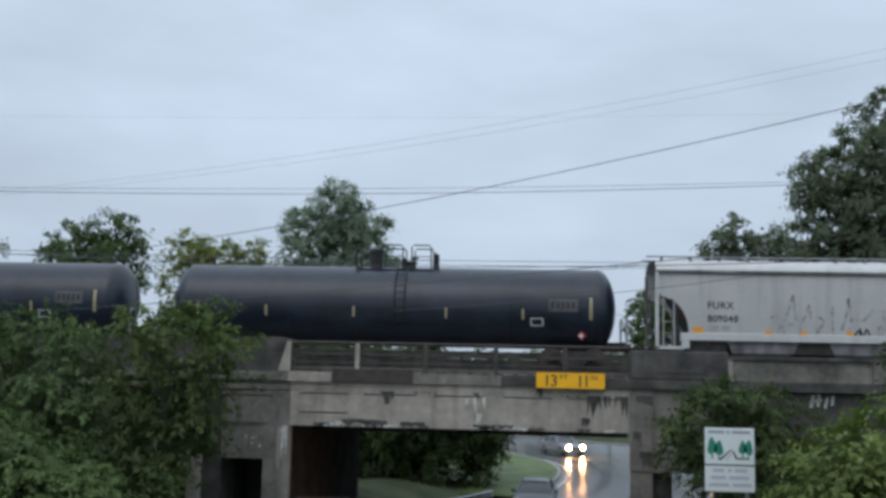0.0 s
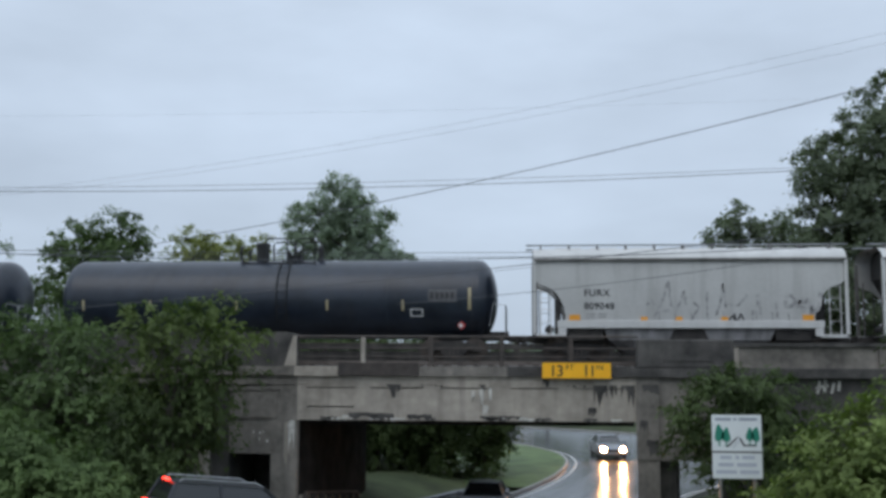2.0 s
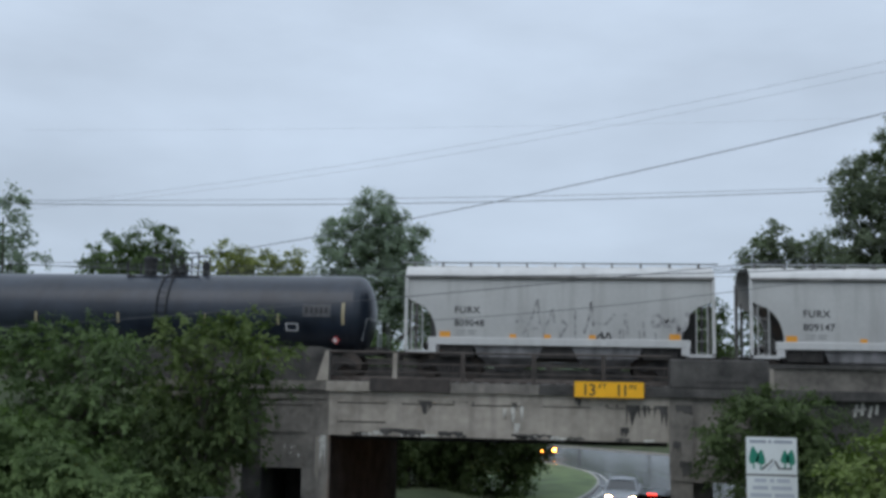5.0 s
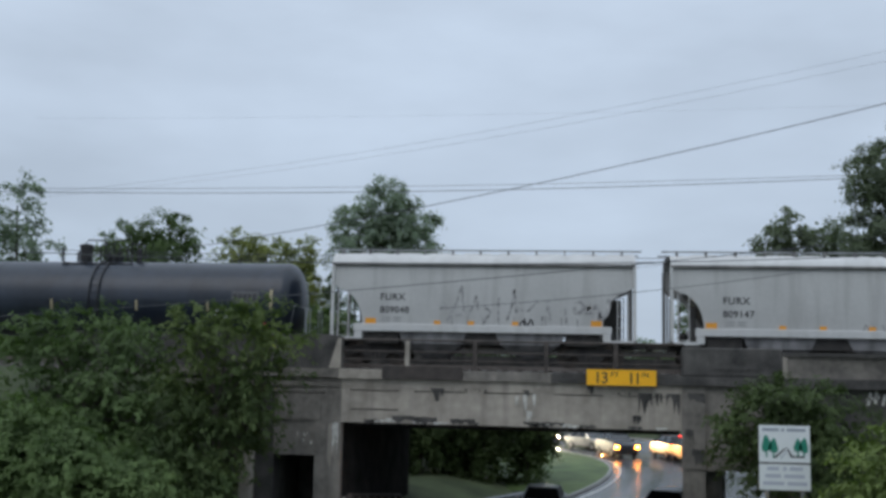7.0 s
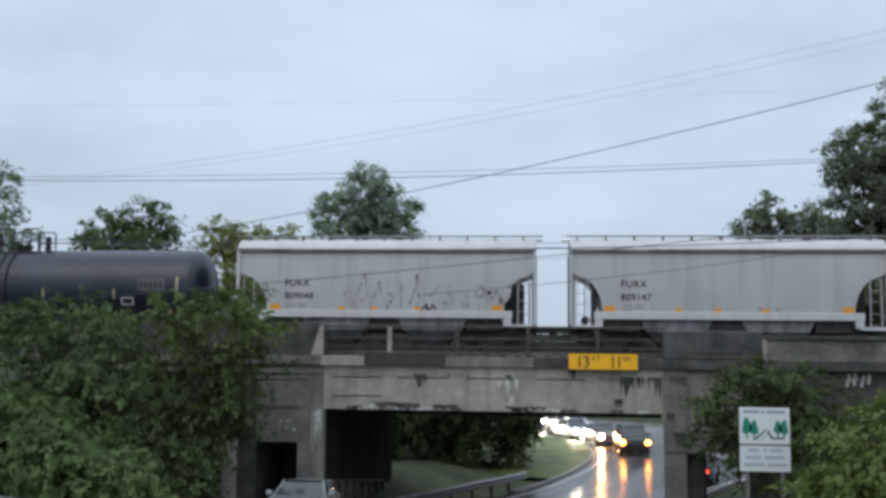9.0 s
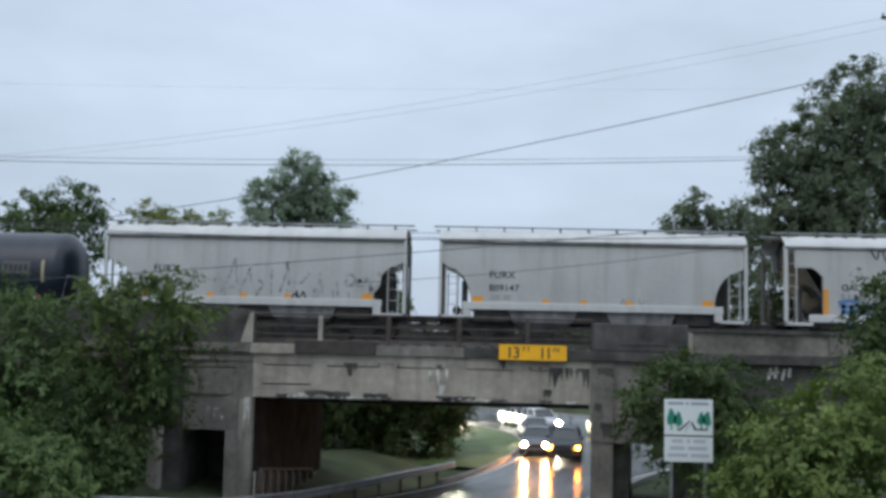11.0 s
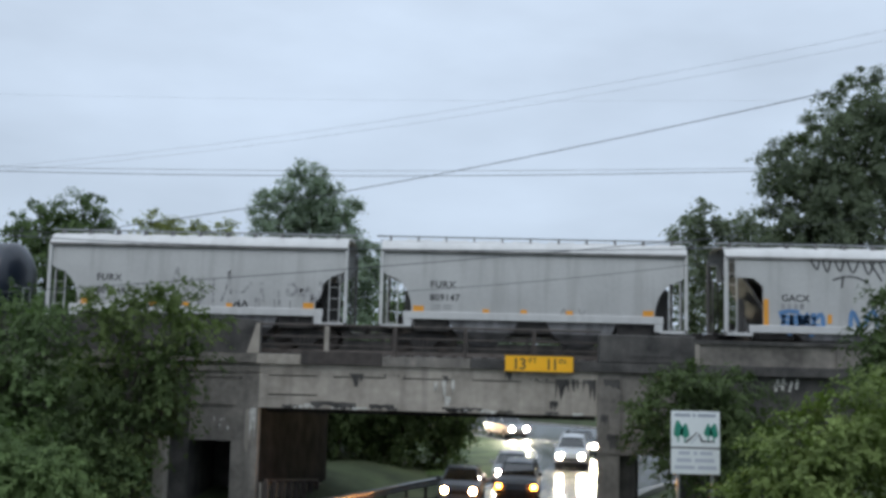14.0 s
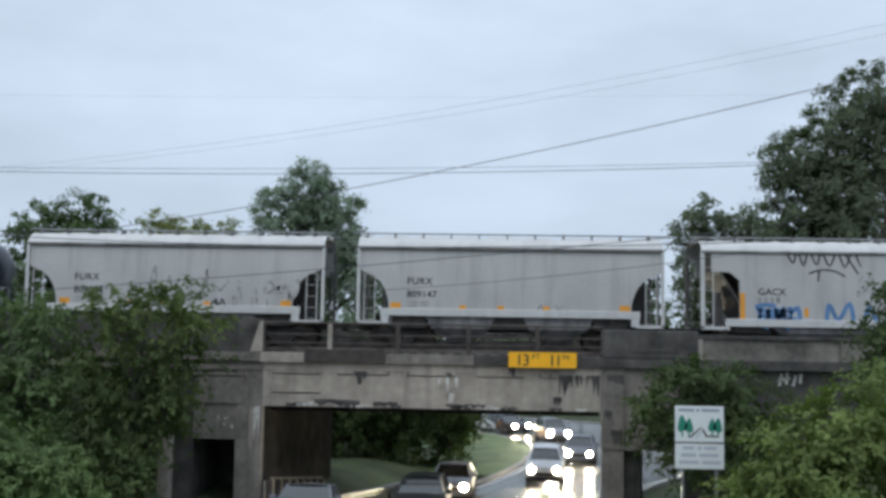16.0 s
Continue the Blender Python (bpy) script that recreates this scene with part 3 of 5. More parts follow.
lower = part("panel", B(-0.65, 0.65, 0, 0.025, 2.17, 2.85, bevel=0.006), SIGN_WHITE, board, "white panel with rows of grey lettering")


part("divider", B(-0.65, 0.65, -0.004, 0.02, 2.845, 2.885), INK, board, "dark strip between the panels")


def sign_tree(x, z, h, w):
    bm = bmesh.new()
    plate(bm, [(x - 0.02, z), (x + 0.02, z), (x + 0.02, z + 0.2), (x - 0.02, z + 0.2)], -0.004, 0)
    pts = []
    for k in range(14):
        a = 2 * math.pi * k / 14
        r = 1 + 0.13 * math.sin(3 * a + x * 9)
        pts.append((x + w * r * math.cos(a) * (1 - 0.25 * math.sin(a)), z + 0.12 + h / 2 + h / 2 * r * math.sin(a)))
    plate(bm, pts[::-1], -0.006, -0.001)
    return part("tree_emblem", bm, SIGN_GREEN, upper)


for x, z, h, w in ((-0.46, 3.02, 0.44, 0.12), (-0.28, 3.0, 0.38, 0.11), (0.34, 3.04, 0.34, 0.1), (0.49, 3.02, 0.38, 0.11)):
    sign_tree(x, z, h, w)
for a, m in (([(-0.3, 3.0), (-0.22, 3.0), (0.06, 3.27), (0.02, 3.27)], INK), ([(-0.12, 2.98), (-0.09, 2.98), (0.1, 3.22), (0.08, 3.22)], SIGN_GREY), ([(0.06, 3.24), (0.1, 3.24), (0.2, 3.06), (0.5, 3.06), (0.5, 3.02), (0.16, 3.02)], INK)):
    part("road_emblem", plate(bmesh.new(), a, -0.005, 0), m, upper)
x = -0.56
for w in (0.42, 0.08, 0.48):
    part("lettering_bar", B(x, x + w, -0.004, 0, 3.69, 3.77), SIGN_GREY, upper)
    x += w + 0.06
for z, spans in ((2.68, ((-0.45, -0.15), (-0.05, 0.05), (0.12, 0.45))), (2.49, ((-0.5, -0.1), (-0.02, 0.5))), (2.3, ((-0.56, -0.02), (0.06, 0.56)))):
    for a, b in spans:
        part("lettering_bar", B(a, b, -0.004, 0, z, z + 0.09), SIGN_PALE, lower)

# ---------------------------------------------------------------- the train
def truck(parent, x):
    """A two-axle freight truck, its side frames and springs."""
    t = part("truck", B(x - 0.25, x + 0.25, -1.0, 1.0, 0.45, 0.8), BLACK_STEEL, parent)
    for s in (-1, 1):
        out = [(x - 1.15, 0.5), (x - 0.75, 0.72), (x - 0.3, 0.8), (x + 0.3, 0.8), (x + 0.75, 0.72), (x + 1.15, 0.5), (x + 1.1, 0.36), (x + 0.6, 0.45), (x + 0.35, 0.2), (x - 0.35, 0.2), (x - 0.6, 0.45), (x - 1.1, 0.36)]
        part("side_frame", plate(bmesh.new(), out[::-1], s * 1.0 - 0.06, s * 1.0 + 0.06), BLACK_STEEL, t)
        bm = bmesh.new()
        for k in (-0.16, 0.0, 0.16):
            tube(bm, [(x + k, s * 1.0, 0.25), (x + k, s * 1.0, 0.6)], 0.07, 8)
        part("spring", bm, STEEL, t)
    for a in (-0.85, 0.85):
        bm = bmesh.new()
        for s in (-1, 1):
            w = bmesh.new()
            lathe(w, [(-0.07, 0), (-0.07, 0.42), (0.0, 0.44), (0.0, 0.49), (0.03, 0.49), (0.05, 0.2), (0.06, 0)], 20)
            w.transform(Matrix.Translation((0, s * 0.74, 0)) @ Matrix.Rotation(math.pi / 2 * s, 4, "Z"))
            tmp = bpy.data.meshes.new("tmp")
            w.to_mesh(tmp)
            w.free()
            bm.from_mesh(tmp)
            bpy.data.meshes.remove(tmp)
        tube(bm, [(0, -0.95, 0), (0, 0.95, 0)], 0.08, 10)
        for s in (-1, 1):
            box(bm, -0.2, 0.2, s * 0.7 - 0.02, s * 0.7 + 0.02, -0.03, 0.03)
        ws = part("wheelset", bm, WHEEL_STEEL, parent, "worn steel wheelset", pose(x + a, 0, 0.45))
        WHEELSETS.append((ws, x + a))


def coupler(parent, x, way):
    bm = bmesh.new()
    box(bm, min(x, x + way * 0.55), max(x, x + way * 0.55), -0.12, 0.12, 0.76, 0.98)
    box(bm, min(x + way * 0.5, x + way * 0.72), max(x + way * 0.5, x + way * 0.72), -0.2, 0.2, 0.7, 1.04, bevel=0.05)
    part("coupler", bm, BLACK_STEEL, parent, "rusty knuckle coupler")


def ladder(name, parent, x, y, z0, z1, width, material, step=0.35, along="x"):
    bm = bmesh.new()
    for o in (0, width):
        p = (x + o, y) if along == "x" else (x, y + o)
        box(bm, p[0] - 0.02, p[0] + 0.02, p[1] - 0.02, p[1] + 0.02, z0, z1)
    z = z0 + 0.15
    while z < z1:
        q = (x + width, y) if along == "x" else (x, y + width)
        tube(bm, [(x, y, z), (q[0], q[1], z)], 0.011, 5)
        z += step
    return part(name, bm, material, parent)


WHEELSETS = []
TANK_LEN, TANK_R, TANK_Z = 18.15, 1.63, 2.51


def tank_car(label):
    """Origin at the rails, under the right-hand end of the shell; the car runs towards -x."""
    car = thing("tank_car", label, "tank car", group="train cars")
    n = 9
    left = [(-TANK_LEN + 0.75 * (1 - math.sin(a)), TANK_R * math.cos(a)) for a in [math.pi / 2 * (1 - k / n) for k in range(n + 1)]]
    right = [(-0.75 * (1 - math.sin(a)), TANK_R * math.cos(a)) for a in [math.pi / 2 * k / n for k in range(n + 1)]]
    middle = [(-TANK_LEN + 0.76, TANK_R), (-TANK_LEN + 0.9, TANK_R), (-9.0, TANK_R), (-0.9, TANK_R), (-0.76, TANK_R)]
    left[0], right[-1] = (-TANK_LEN, 0), (0, 0)
    part("shell", lathe(bmesh.new(), left + middle + right, 56), TANK_BLACK, car, "black painted steel tank shell with rounded ends", pose(0, 0, TANK_Z), smooth=True)
    for x in (-TANK_LEN - 0.45, 0.45):
        s = 1 if x > 0 else -1
        bm = B(min(x, x - s * 3.2), max(x, x - s * 3.2), -0.35, 0.35, 0.82, 1.2)
        box(bm, min(x, x - s * 0.25), max(x, x - s * 0.25), -1.4, 1.4, 0.95, 1.12)
        part("stub_sill", bm, BLACK_STEEL, car)
        part("saddle", plate(bmesh.new(), [(x - s * 2.4 - 0.5, 1.15), (x - s * 2.4 + 0.5, 1.15), (x - s * 2.4 + 0.35, 1.75), (x - s * 2.4 - 0.35, 1.75)], -0.6, 0.6), BLACK_STEEL, car)
        coupler(car, x, s)
        truck(car, x - s * 2.2)
        for y in (-1.35, 0.75):
            part("end_handrail", tube(bmesh.new(), [(x - s * 0.1, y, 1.1), (x - s * 0.1, y, 2.12), (x - s * 0.1, y + 0.08, 2.2), (x - s * 0.1, y + 0.52, 2.2), (x - s * 0.1, y + 0.6, 2.12), (x - s * 0.1, y + 0.6, 1.1)], 0.025, 6), GALV, car, "grey steel end handrail")
        part("end_handrail", tube(bmesh.new(), [(x - s * 0.12, -1.4, 1.1), (x - s * 0.12, -1.4, 2.2), (x - s * 0.6, -1.42, 2.3), (x - s * 0.75, -1.45, 1.4)], 0.022, 6), GALV, car, "grey steel side handrail")
    for x in (-TANK_LEN + 1.0, -13.2, -4.4, -1.0):
        part("weld_band", lathe(bmesh.new(), [(x - 0.03, TANK_R - 0.01), (x - 0.025, TANK_R + 0.006), (x + 0.025, TANK_R + 0.006), (x + 0.03, TANK_R - 0.01)], 56), TANK_BLACK, car, "", pose(0, 0, TANK_Z), smooth=False)
    # manway platform, housings and rails at mid length
    c = -8.75
    top = TANK_Z + TANK_R
    bm = B(c - 1.85, c + 1.3, -0.75, 0.75, top - 0.17, top - 0.12)
    for x in (c - 1.8, c - 0.4, c + 1.25):
        box(bm, x - 0.04, x + 0.04, -0.72, 0.72, top - 0.3, top - 0.15)
    part("platform", bm, TANK_FITTING, car, "black walkway platform")
    for y in (-0.7, 0.7):
        for x0, x1 in ((c - 0.82, c + 0.08), (c + 0.44, c + 1.24)):
            bm = tube(bmesh.new(), [(x0, y, top - 0.15), (x0, y, top + 0.78), (x0 + 0.08, y, top + 0.87), (x1 - 0.08, y, top + 0.87), (x1, y, top + 0.78), (x1, y, top - 0.15)], 0.032, 6)
            tube(bm, [(x0, y, top + 0.4), (x1, y, top + 0.4)], 0.02, 6)
            part("guard_rail", bm, TANK_FITTING, car, "black tubular guard rail")
        part("grab_hook", tube(bmesh.new(), [(c - 1.5, y, top - 0.14), (c - 1.75, y, top - 0.1), (c - 1.84, y, top + 0.02), (c - 1.84, y, top + 0.5), (c - 1.74, y, top + 0.55)], 0.055, 6), TANK_FITTING, car)
    part("dome_housing", lathe(bmesh.new(), [(-0.15, 0), (-0.15, 0.26), (0.6, 0.27), (0.6, 0.31), (0.7, 0.31), (0.76, 0.22), (0.78, 0)], 20), TANK_FITTING, car, "round valve housing", pose(c - 1.08, -0.1, top, 0, -90, 0))
    part("manway", lathe(bmesh.new(), [(-0.15, 0), (-0.15, 0.27), (0.14, 0.27), (0.14, 0.33), (0.22, 0.33), (0.26, 0)], 20), TANK_FITTING, car, "manway cover", pose(c + 0.3, -0.1, top, 0, -90, 0))
    part("valve", tube(bmesh.new(), [(c + 0.08, -0.35, top - 0.15), (c + 0.08, -0.35, top + 0.3), (c + 0.08, -0.35, top + 0.42)], [0.08, 0.08, 0.03], 8), TANK_FITTING, car)
    bm = tube(bmesh.new(), [(c + 0.52, -0.3, top - 0.15), (c + 0.52, -0.3, top + 0.38)], 0.06, 8)
    tube(bm, [(c + 0.36, -0.3, top + 0.34), (c + 0.68, -0.3, top + 0.38)], 0.045, 6)
    part("valve", bm, TANK_FITTING, car, "valve with a hand lever")
    part("vent_valve", tube(bmesh.new(), [(c + 1.42, -0.3, top - 0.15), (c + 1.42, -0.3, top + 0.1), (c + 1.42, -0.3, top + 0.5), (c + 1.38, -0.3, top + 0.58)], [0.15, 0.13, 0.13, 0.06], 8), TANK_FITTING, car)
    # ladder that follows the shell
    bm = bmesh.new()
    for x in (c - 0.13, c + 0.28):
        tube(bm, [(x, -(TANK_R + 0.06) * math.sin(a), TANK_Z + (TANK_R + 0.06) * math.cos(a)) for a in [radians(8 + 12.5 * k) for k in range(10)]], 0.03, 6)
    for k in range(12):
        a = radians(12 + 10 * k)
        p = (-(TANK_R + 0.06) * math.sin(a), TANK_Z + (TANK_R + 0.06) * math.cos(a))
        tube(bm, [(c - 0.13, *p), (c + 0.28, *p)], 0.011, 6)
    part("ladder", bm, TANK_FITTING, car)
    # reflective strips on the near side, marks and placard
    def on_shell(name, x0, x1, a0, a1, material, label=""):
        b2 = bmesh.new()
        rows = []
        for k in range(5):
            a = radians(a0 + (a1 - a0) * k / 4)
            rows.append([[b2.verts.new((x, -r * math.cos(a), TANK_Z + r * math.sin(a))) for x in (x0, x1)] for r in (TANK_R + 0.004, TANK_R + 0.012)])
        for p, q in zip(rows, rows[1:]):
            b2.faces.new((p[1][0], p[1][1], q[1][1], q[1][0]))
            b2.faces.new((p[0][1], p[0][0], q[0][0], q[0][1]))
            b2.faces.new((p[0][0], p[1][0], q[1][0], q[0][0]))
            b2.faces.new((p[1][1], p[0][1], q[0][1], q[1][1]))
        b2.faces.new((rows[0][0][0], rows[0][0][1], rows[0][1][1], rows[0][1][0]))
        b2.faces.new((rows[4][0][1], rows[4][0][0], rows[4][1][0], rows[4][1][1]))
        return part(name, b2, material, car, label)
    for x in (-16.9, -14.1, -10.55, -6.85, -3.8):
        on_shell("reflector_strip", x, x + 0.085, -18, -3, YELLOW_STRIP, "worn yellow reflective strip")
    on_shell("reflector_strip", -1.15, -1.03, -17, 14, YELLOW_STRIP, "tall yellow reflective strip")
    on_shell("stencil_panel", -2.75, -1.6, -6, 12, STENCIL, "faded grey stencilled panel")
    for k in range(5):
        on_shell("lettering_bar", -2.65 + k * 0.2, -2.52 + k * 0.2, -2, 8, INK)
    for a in ((-3.45, -2.95, -17, -15.8), (-3.45, -2.95, -27, -25.8), (-3.45, -3.41, -25.8, -17), (-2.99, -2.95, -25.8, -17)):
        on_shell("stencil_frame", *a, WHITE_PAINT, "white stencilled frame")
    pl = part("placard_holder", B(-0.13, 0.13, -0.02, 0.02, -0.13, 0.13), RED_PAINT, car, "red and white diamond placard", pose(-1.42, -TANK_R * math.cos(radians(42)) - 0.07, TANK_Z - TANK_R * math.sin(radians(42)), 20, 45, 0))
    part("placard_face", B(-0.1, 0.06, -0.026, -0.02, -0.1, 0.06), WHITE_PAINT, pl)
    return car


HOP_LEN, HOP_W = 12.15, 1.58
SILL, EAVE, ROOF = 1.30, 4.04, 4.5


def scrawl(parent, strokes, material, width, y, name="graffiti", label=""):
    """Sprayed lines on a flat side; strokes are lists of (x, z)."""
    for s in strokes:
        bm = bmesh.new()
        pts = spline([(x, z, 0) for x, z in s], 4)
        prev = None
        for i, p in enumerate(pts):
            d = pts[min(i + 1, len(pts) - 1)] - pts[max(i - 1, 0)]
            nrm = np.array((-d[1], d[0])) / (np.hypot(d[0], d[1]) + 1e-6) * width / 2
            row = [bm.verts.new((p[0] + nrm[0], y, p[1] + nrm[1])), bm.verts.new((p[0] - nrm[0], y, p[1] - nrm[1]))]
            if prev:
                bm.faces.new((prev[0], prev[1], row[1], row[0]))
            prev = row
        r = bmesh.ops.extrude_face_region(bm, geom=bm.faces[:])
        bmesh.ops.translate(bm, verts=[v for v in r["geom"] if isinstance(v, bmesh.types.BMVert)], vec=(0, 0.003, 0))
        part(name, bm, material, parent, label)


def side_y(z, way):
    """The bulged side of a round-cut hopper: how far out it lies at a height."""
    return way * (HOP_W - 0.07 * ((z - 2.4) / 1.6) ** 2)


def bulged_side(length, cut, zc, way):
    """A side sheet that leans in at the eave, its lower corners cut away in a curve."""
    bm = bmesh.new()
    z0 = SILL + 0.3
    rows, ends = [], []
    for k in range(23):
        z = z0 + (EAVE - z0) * k / 22
        x = 0.12 if z >= zc else 0.12 + (cut - 0.12) * math.sin(math.acos((z - z0) / (zc - z0)))
        xs = [x, 1.4, length / 2, length - 1.4, length - x]
        rows.append([[bm.verts.new((u, side_y(z, way) + o * way, z)) for u in xs] for o in (0.025, -0.025)])
        ends.append([[bm.verts.new((u, side_y(z, way) + o * way, z)) for o in (0.025, -0.025)] for u in (x, length - x)])
    for p, q in zip(rows, rows[1:]):
        for i in range(4):
            bm.faces.new((p[0][i], p[0][i + 1], q[0][i + 1], q[0][i])).smooth = True
            bm.faces.new((p[1][i + 1], p[1][i], q[1][i], q[1][i + 1])).smooth = True
    for p, q in zip(ends, ends[1:]):
        for i in (0, 1):
            bm.faces.new((p[i][0], p[i][1], q[i][1], q[i][0]))
    return bm


def hopper_car(label, mark, number, length=HOP_LEN, round_cut=True):
    """Origin at the rails under the left end post; the car runs towards +x."""
    car = thing("hopper_car", label, "hopper car", group="train cars")
    cut = 1.28
    sill = SILL if round_cut else 1.08
    zc = 3.05
    if round_cut:
        sheet = lambda way: bulged_side(length, cut, zc, way)
    else:
        half = [(0.12, EAVE), (0.12, 3.92), (0.42, 3.92), (0.42, 3.22), (1.12, 3.22), (1.5, 2.88), (1.5, sill + 0.3)]
        outline = half + [(length - x, z) for x, z in half[::-1]]
        sheet = lambda way: plate(bmesh.new(), outline, way * HOP_W - 0.025, way * HOP_W + 0.025)
    for s in (-1, 1):
        part("side_sheet", sheet(s), HOPPER_GREY, car, "grey painted side sheet with faint streaks")
        part("side_sill", B(0.95, length - 0.95, s * (HOP_W + 0.05) - 0.05, s * (HOP_W + 0.05) + 0.05, sill, sill + 0.3, bevel=0.02), HOPPER_PALE, car, "pale side sill")
        part("eave_band", B(0.02, length - 0.02, s * (HOP_W + 0.04) - 0.045, s * (HOP_W + 0.04) + 0.045, EAVE - 0.1, EAVE + 0.02, bevel=0.02), HOPPER_SHADE, car)
        k = 1.9
        while k < length - 1.6:
            zs = [sill + 0.32 + (EAVE - sill - 0.44) * i / 8 for i in range(9)]
            part("seam", tube(bmesh.new(), [(k, (side_y(z, s) if round_cut else s * HOP_W) + s * 0.022, z) for z in zs], 0.014, 5), HOPPER_GREY, car)
            k += 1.42
        # far-side posts and ladders get dark steel: their shade is in the colour
        for x in (0.06, length - 0.06):
            part("corner_post", B(x - 0.06, x + 0.06, s * (HOP_W + 0.02) - 0.06, s * (HOP_W + 0.02) + 0.06, 0.98, EAVE), HOPPER_PALE if s < 0 else HOPPER_SHADE, car)
        for x0 in (0.3, length - 0.72):
            ladder("ladder", car, x0 if round_cut else x0 + (-0.16 if x0 < 1 else 0.24), s * (HOP_W + 0.02), 0.98, 2.95 if round_cut else 3.95, 0.42 if round_cut else 0.34, HOPPER_GREY if s < 0 else HOPPER_SHADE_GRIME, step=0.45)
        for x0 in (0.98, length - 1.3) if round_cut else ():
            part("sill_bracket", B(x0, x0 + 0.32, s * (HOP_W + 0.05) - 0.05, s * (HOP_W + 0.05) + 0.05, 0.99, sill - 0.003, bevel=0.02), HOPPER_PALE, car)
        for x0 in (0.0, length - 1.1):
            part("end_sill", B(x0, x0 + 1.1, s * HOP_W - 0.08, s * HOP_W + 0.08, 0.95, 1.07), HOPPER_PALE, car)
    # curved roof
    bm = bmesh.new()
    arch = [(HOP_W + 0.06) * math.sin(math.pi / 2 * (k / 10 - 1)) for k in range(21)]
    a = [[bm.verts.new((x, y, EAVE + 0.02 + (ROOF - EAVE) * (1 - abs(y / (HOP_W + 0.06)) ** 5) ** 0.8)) for y in arch] for x in (0.02, length - 0.02)]
    for k in range(20):
        bm.faces.new((a[0][k], a[1][k], a[1][k + 1], a[0][k + 1]))
    part("roof", bm, HOPPER_PALE, car, "pale curved roof")
    for x in (0.66, length - 0.66):
        pts = [(y * 0.995, EAVE + 0.01 + (ROOF - EAVE) * (1 - abs(y / (HOP_W + 0.06)) ** 5) ** 0.8) for y in arch]
        bm = bmesh.new()
        ends = [[bm.verts.new((x + o, y, z)) for y, z in pts] for o in (-0.006, 0.006)]
        bm.faces.new(ends[0])
        bm.faces.new(ends[1][::-1])
        for q in range(20):
            bm.faces.new((ends[0][q], ends[0][q + 1], ends[1][q + 1], ends[1][q]))
        part("roof_end", bm, HOPPER_SHADE_GRIME, car, "shade-darkened grimy roof end plate")
    # running boards on brackets
    for y in (-0.95, 0.75):
        part("running_board", B(-0.25, length + 0.25, y, y + 0.28, ROOF + 0.14, ROOF + 0.18), GALV, car, "galvanised roof running board")
    x = 0.3
    while x < length:
        for y in (-1.0, 1.0):
            part("board_bracket", B(x, x + 0.05, y - 0.22, y + 0.22, ROOF - 0.06, ROOF + 0.14), HOPPER_SHADE, car)
        x += 1.13
    for k in range(int(length / 1.45)):
        part("hatch_cover", B(0.9 + k * 1.45, 2.0 + k * 1.45, -0.42, 0.42, ROOF - 0.04, ROOF + 0.09, bevel=0.03), HOPPER_PALE, car)
    # slope sheets at the ends, centre sill and bays
    for s, x0 in ((1, 0.0), (-1, length)):
        # shade inside the end cut-outs is part of this dark colour
        part("slope_sheet", plate(bmesh.new(), [(x0 + s * 0.64, 3.4), (x0 + s * 0.7, 3.42), (x0 + s * 2.1, 1.15), (x0 + s * 2.0, 1.08)][::s], -HOP_W + 0.03, HOP_W - 0.03), HOPPER_SHADE_GRIME, car, "shade-darkened grimy slope sheet")
        part("end_sheet", B(min(x0 + s * 0.63, x0 + s * 0.69), max(x0 + s * 0.63, x0 + s * 0.69), -HOP_W + 0.08, HOP_W - 0.08, 3.36, EAVE + 0.05), HOPPER_SHADE_GRIME, car, "shade-darkened grimy end sheet")
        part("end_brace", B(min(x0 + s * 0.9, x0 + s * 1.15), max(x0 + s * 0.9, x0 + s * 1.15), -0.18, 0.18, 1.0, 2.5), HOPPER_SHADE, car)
        for y in (-1.1, 1.1):
            part("end_brace", tube(bmesh.new(), [(x0 + s * 0.15, y, 1.0), (x0 + s * 0.15, y, 3.25)], 0.04, 6), HOPPER_SHADE, car)
        part("air_tank", lathe(bmesh.new(), [(-0.4, 0), (-0.35, 0.18), (0.35, 0.18), (0.4, 0)], 14), BLACK_STEEL, car, "", pose(x0 + s * 0.7, 0.6, 1.3, 0, 0, 90))
        coupler(car, x0, -s)
        truck(car, x0 + s * 1.75)
        part("body_bolster", B(min(x0 + s * 1.4, x0 + s * 2.75), max(x0 + s * 1.4, x0 + s * 2.75), -HOP_W + 0.12, HOP_W - 0.12, 0.84, sill + 0.02), BLACK_STEEL, car)
        part("end_platform", B(min(x0, x0 + s * 0.9), max(x0, x0 + s * 0.9), -HOP_W, HOP_W, 0.98, 1.03), HOPPER_SHADE, car)
    part("brake_cabinet", B(length - 1.3, length - 0.5, -0.25, 0.25, 1.04, 2.75, bevel=0.05), HOPPER_SHADE_GRIME, car, "dark brake gear at the end")
    part("centre_sill", B(0, length, -0.3, 0.3, 0.72, 1.05), BLACK_STEEL, car)
    edge = 2.75
    # black box added to close the see-through gap between the bays
    part("middle_black_box", B(length / 2 - 0.75, length / 2 + 0.75, -HOP_W + 0.14, HOP_W - 0.14, 0.84, sill + 0.02), BLACK_STEEL, car)
    for a, b in ((edge, length / 2 - 0.55), (length / 2 + 0.55, length - edge)):
        w = b - a
        bm = bmesh.new()
        rims = [[bm.verts.new((a + u * w, v, z)) for u, v in ((p, -q), (1 - p, -q), (1 - p, q), (p, q))] for p, q, z in ((0.0, HOP_W - 0.06, sill + 0.02), (0.08, HOP_W - 0.1, 0.85), (0.34, 0.7, 0.3))]
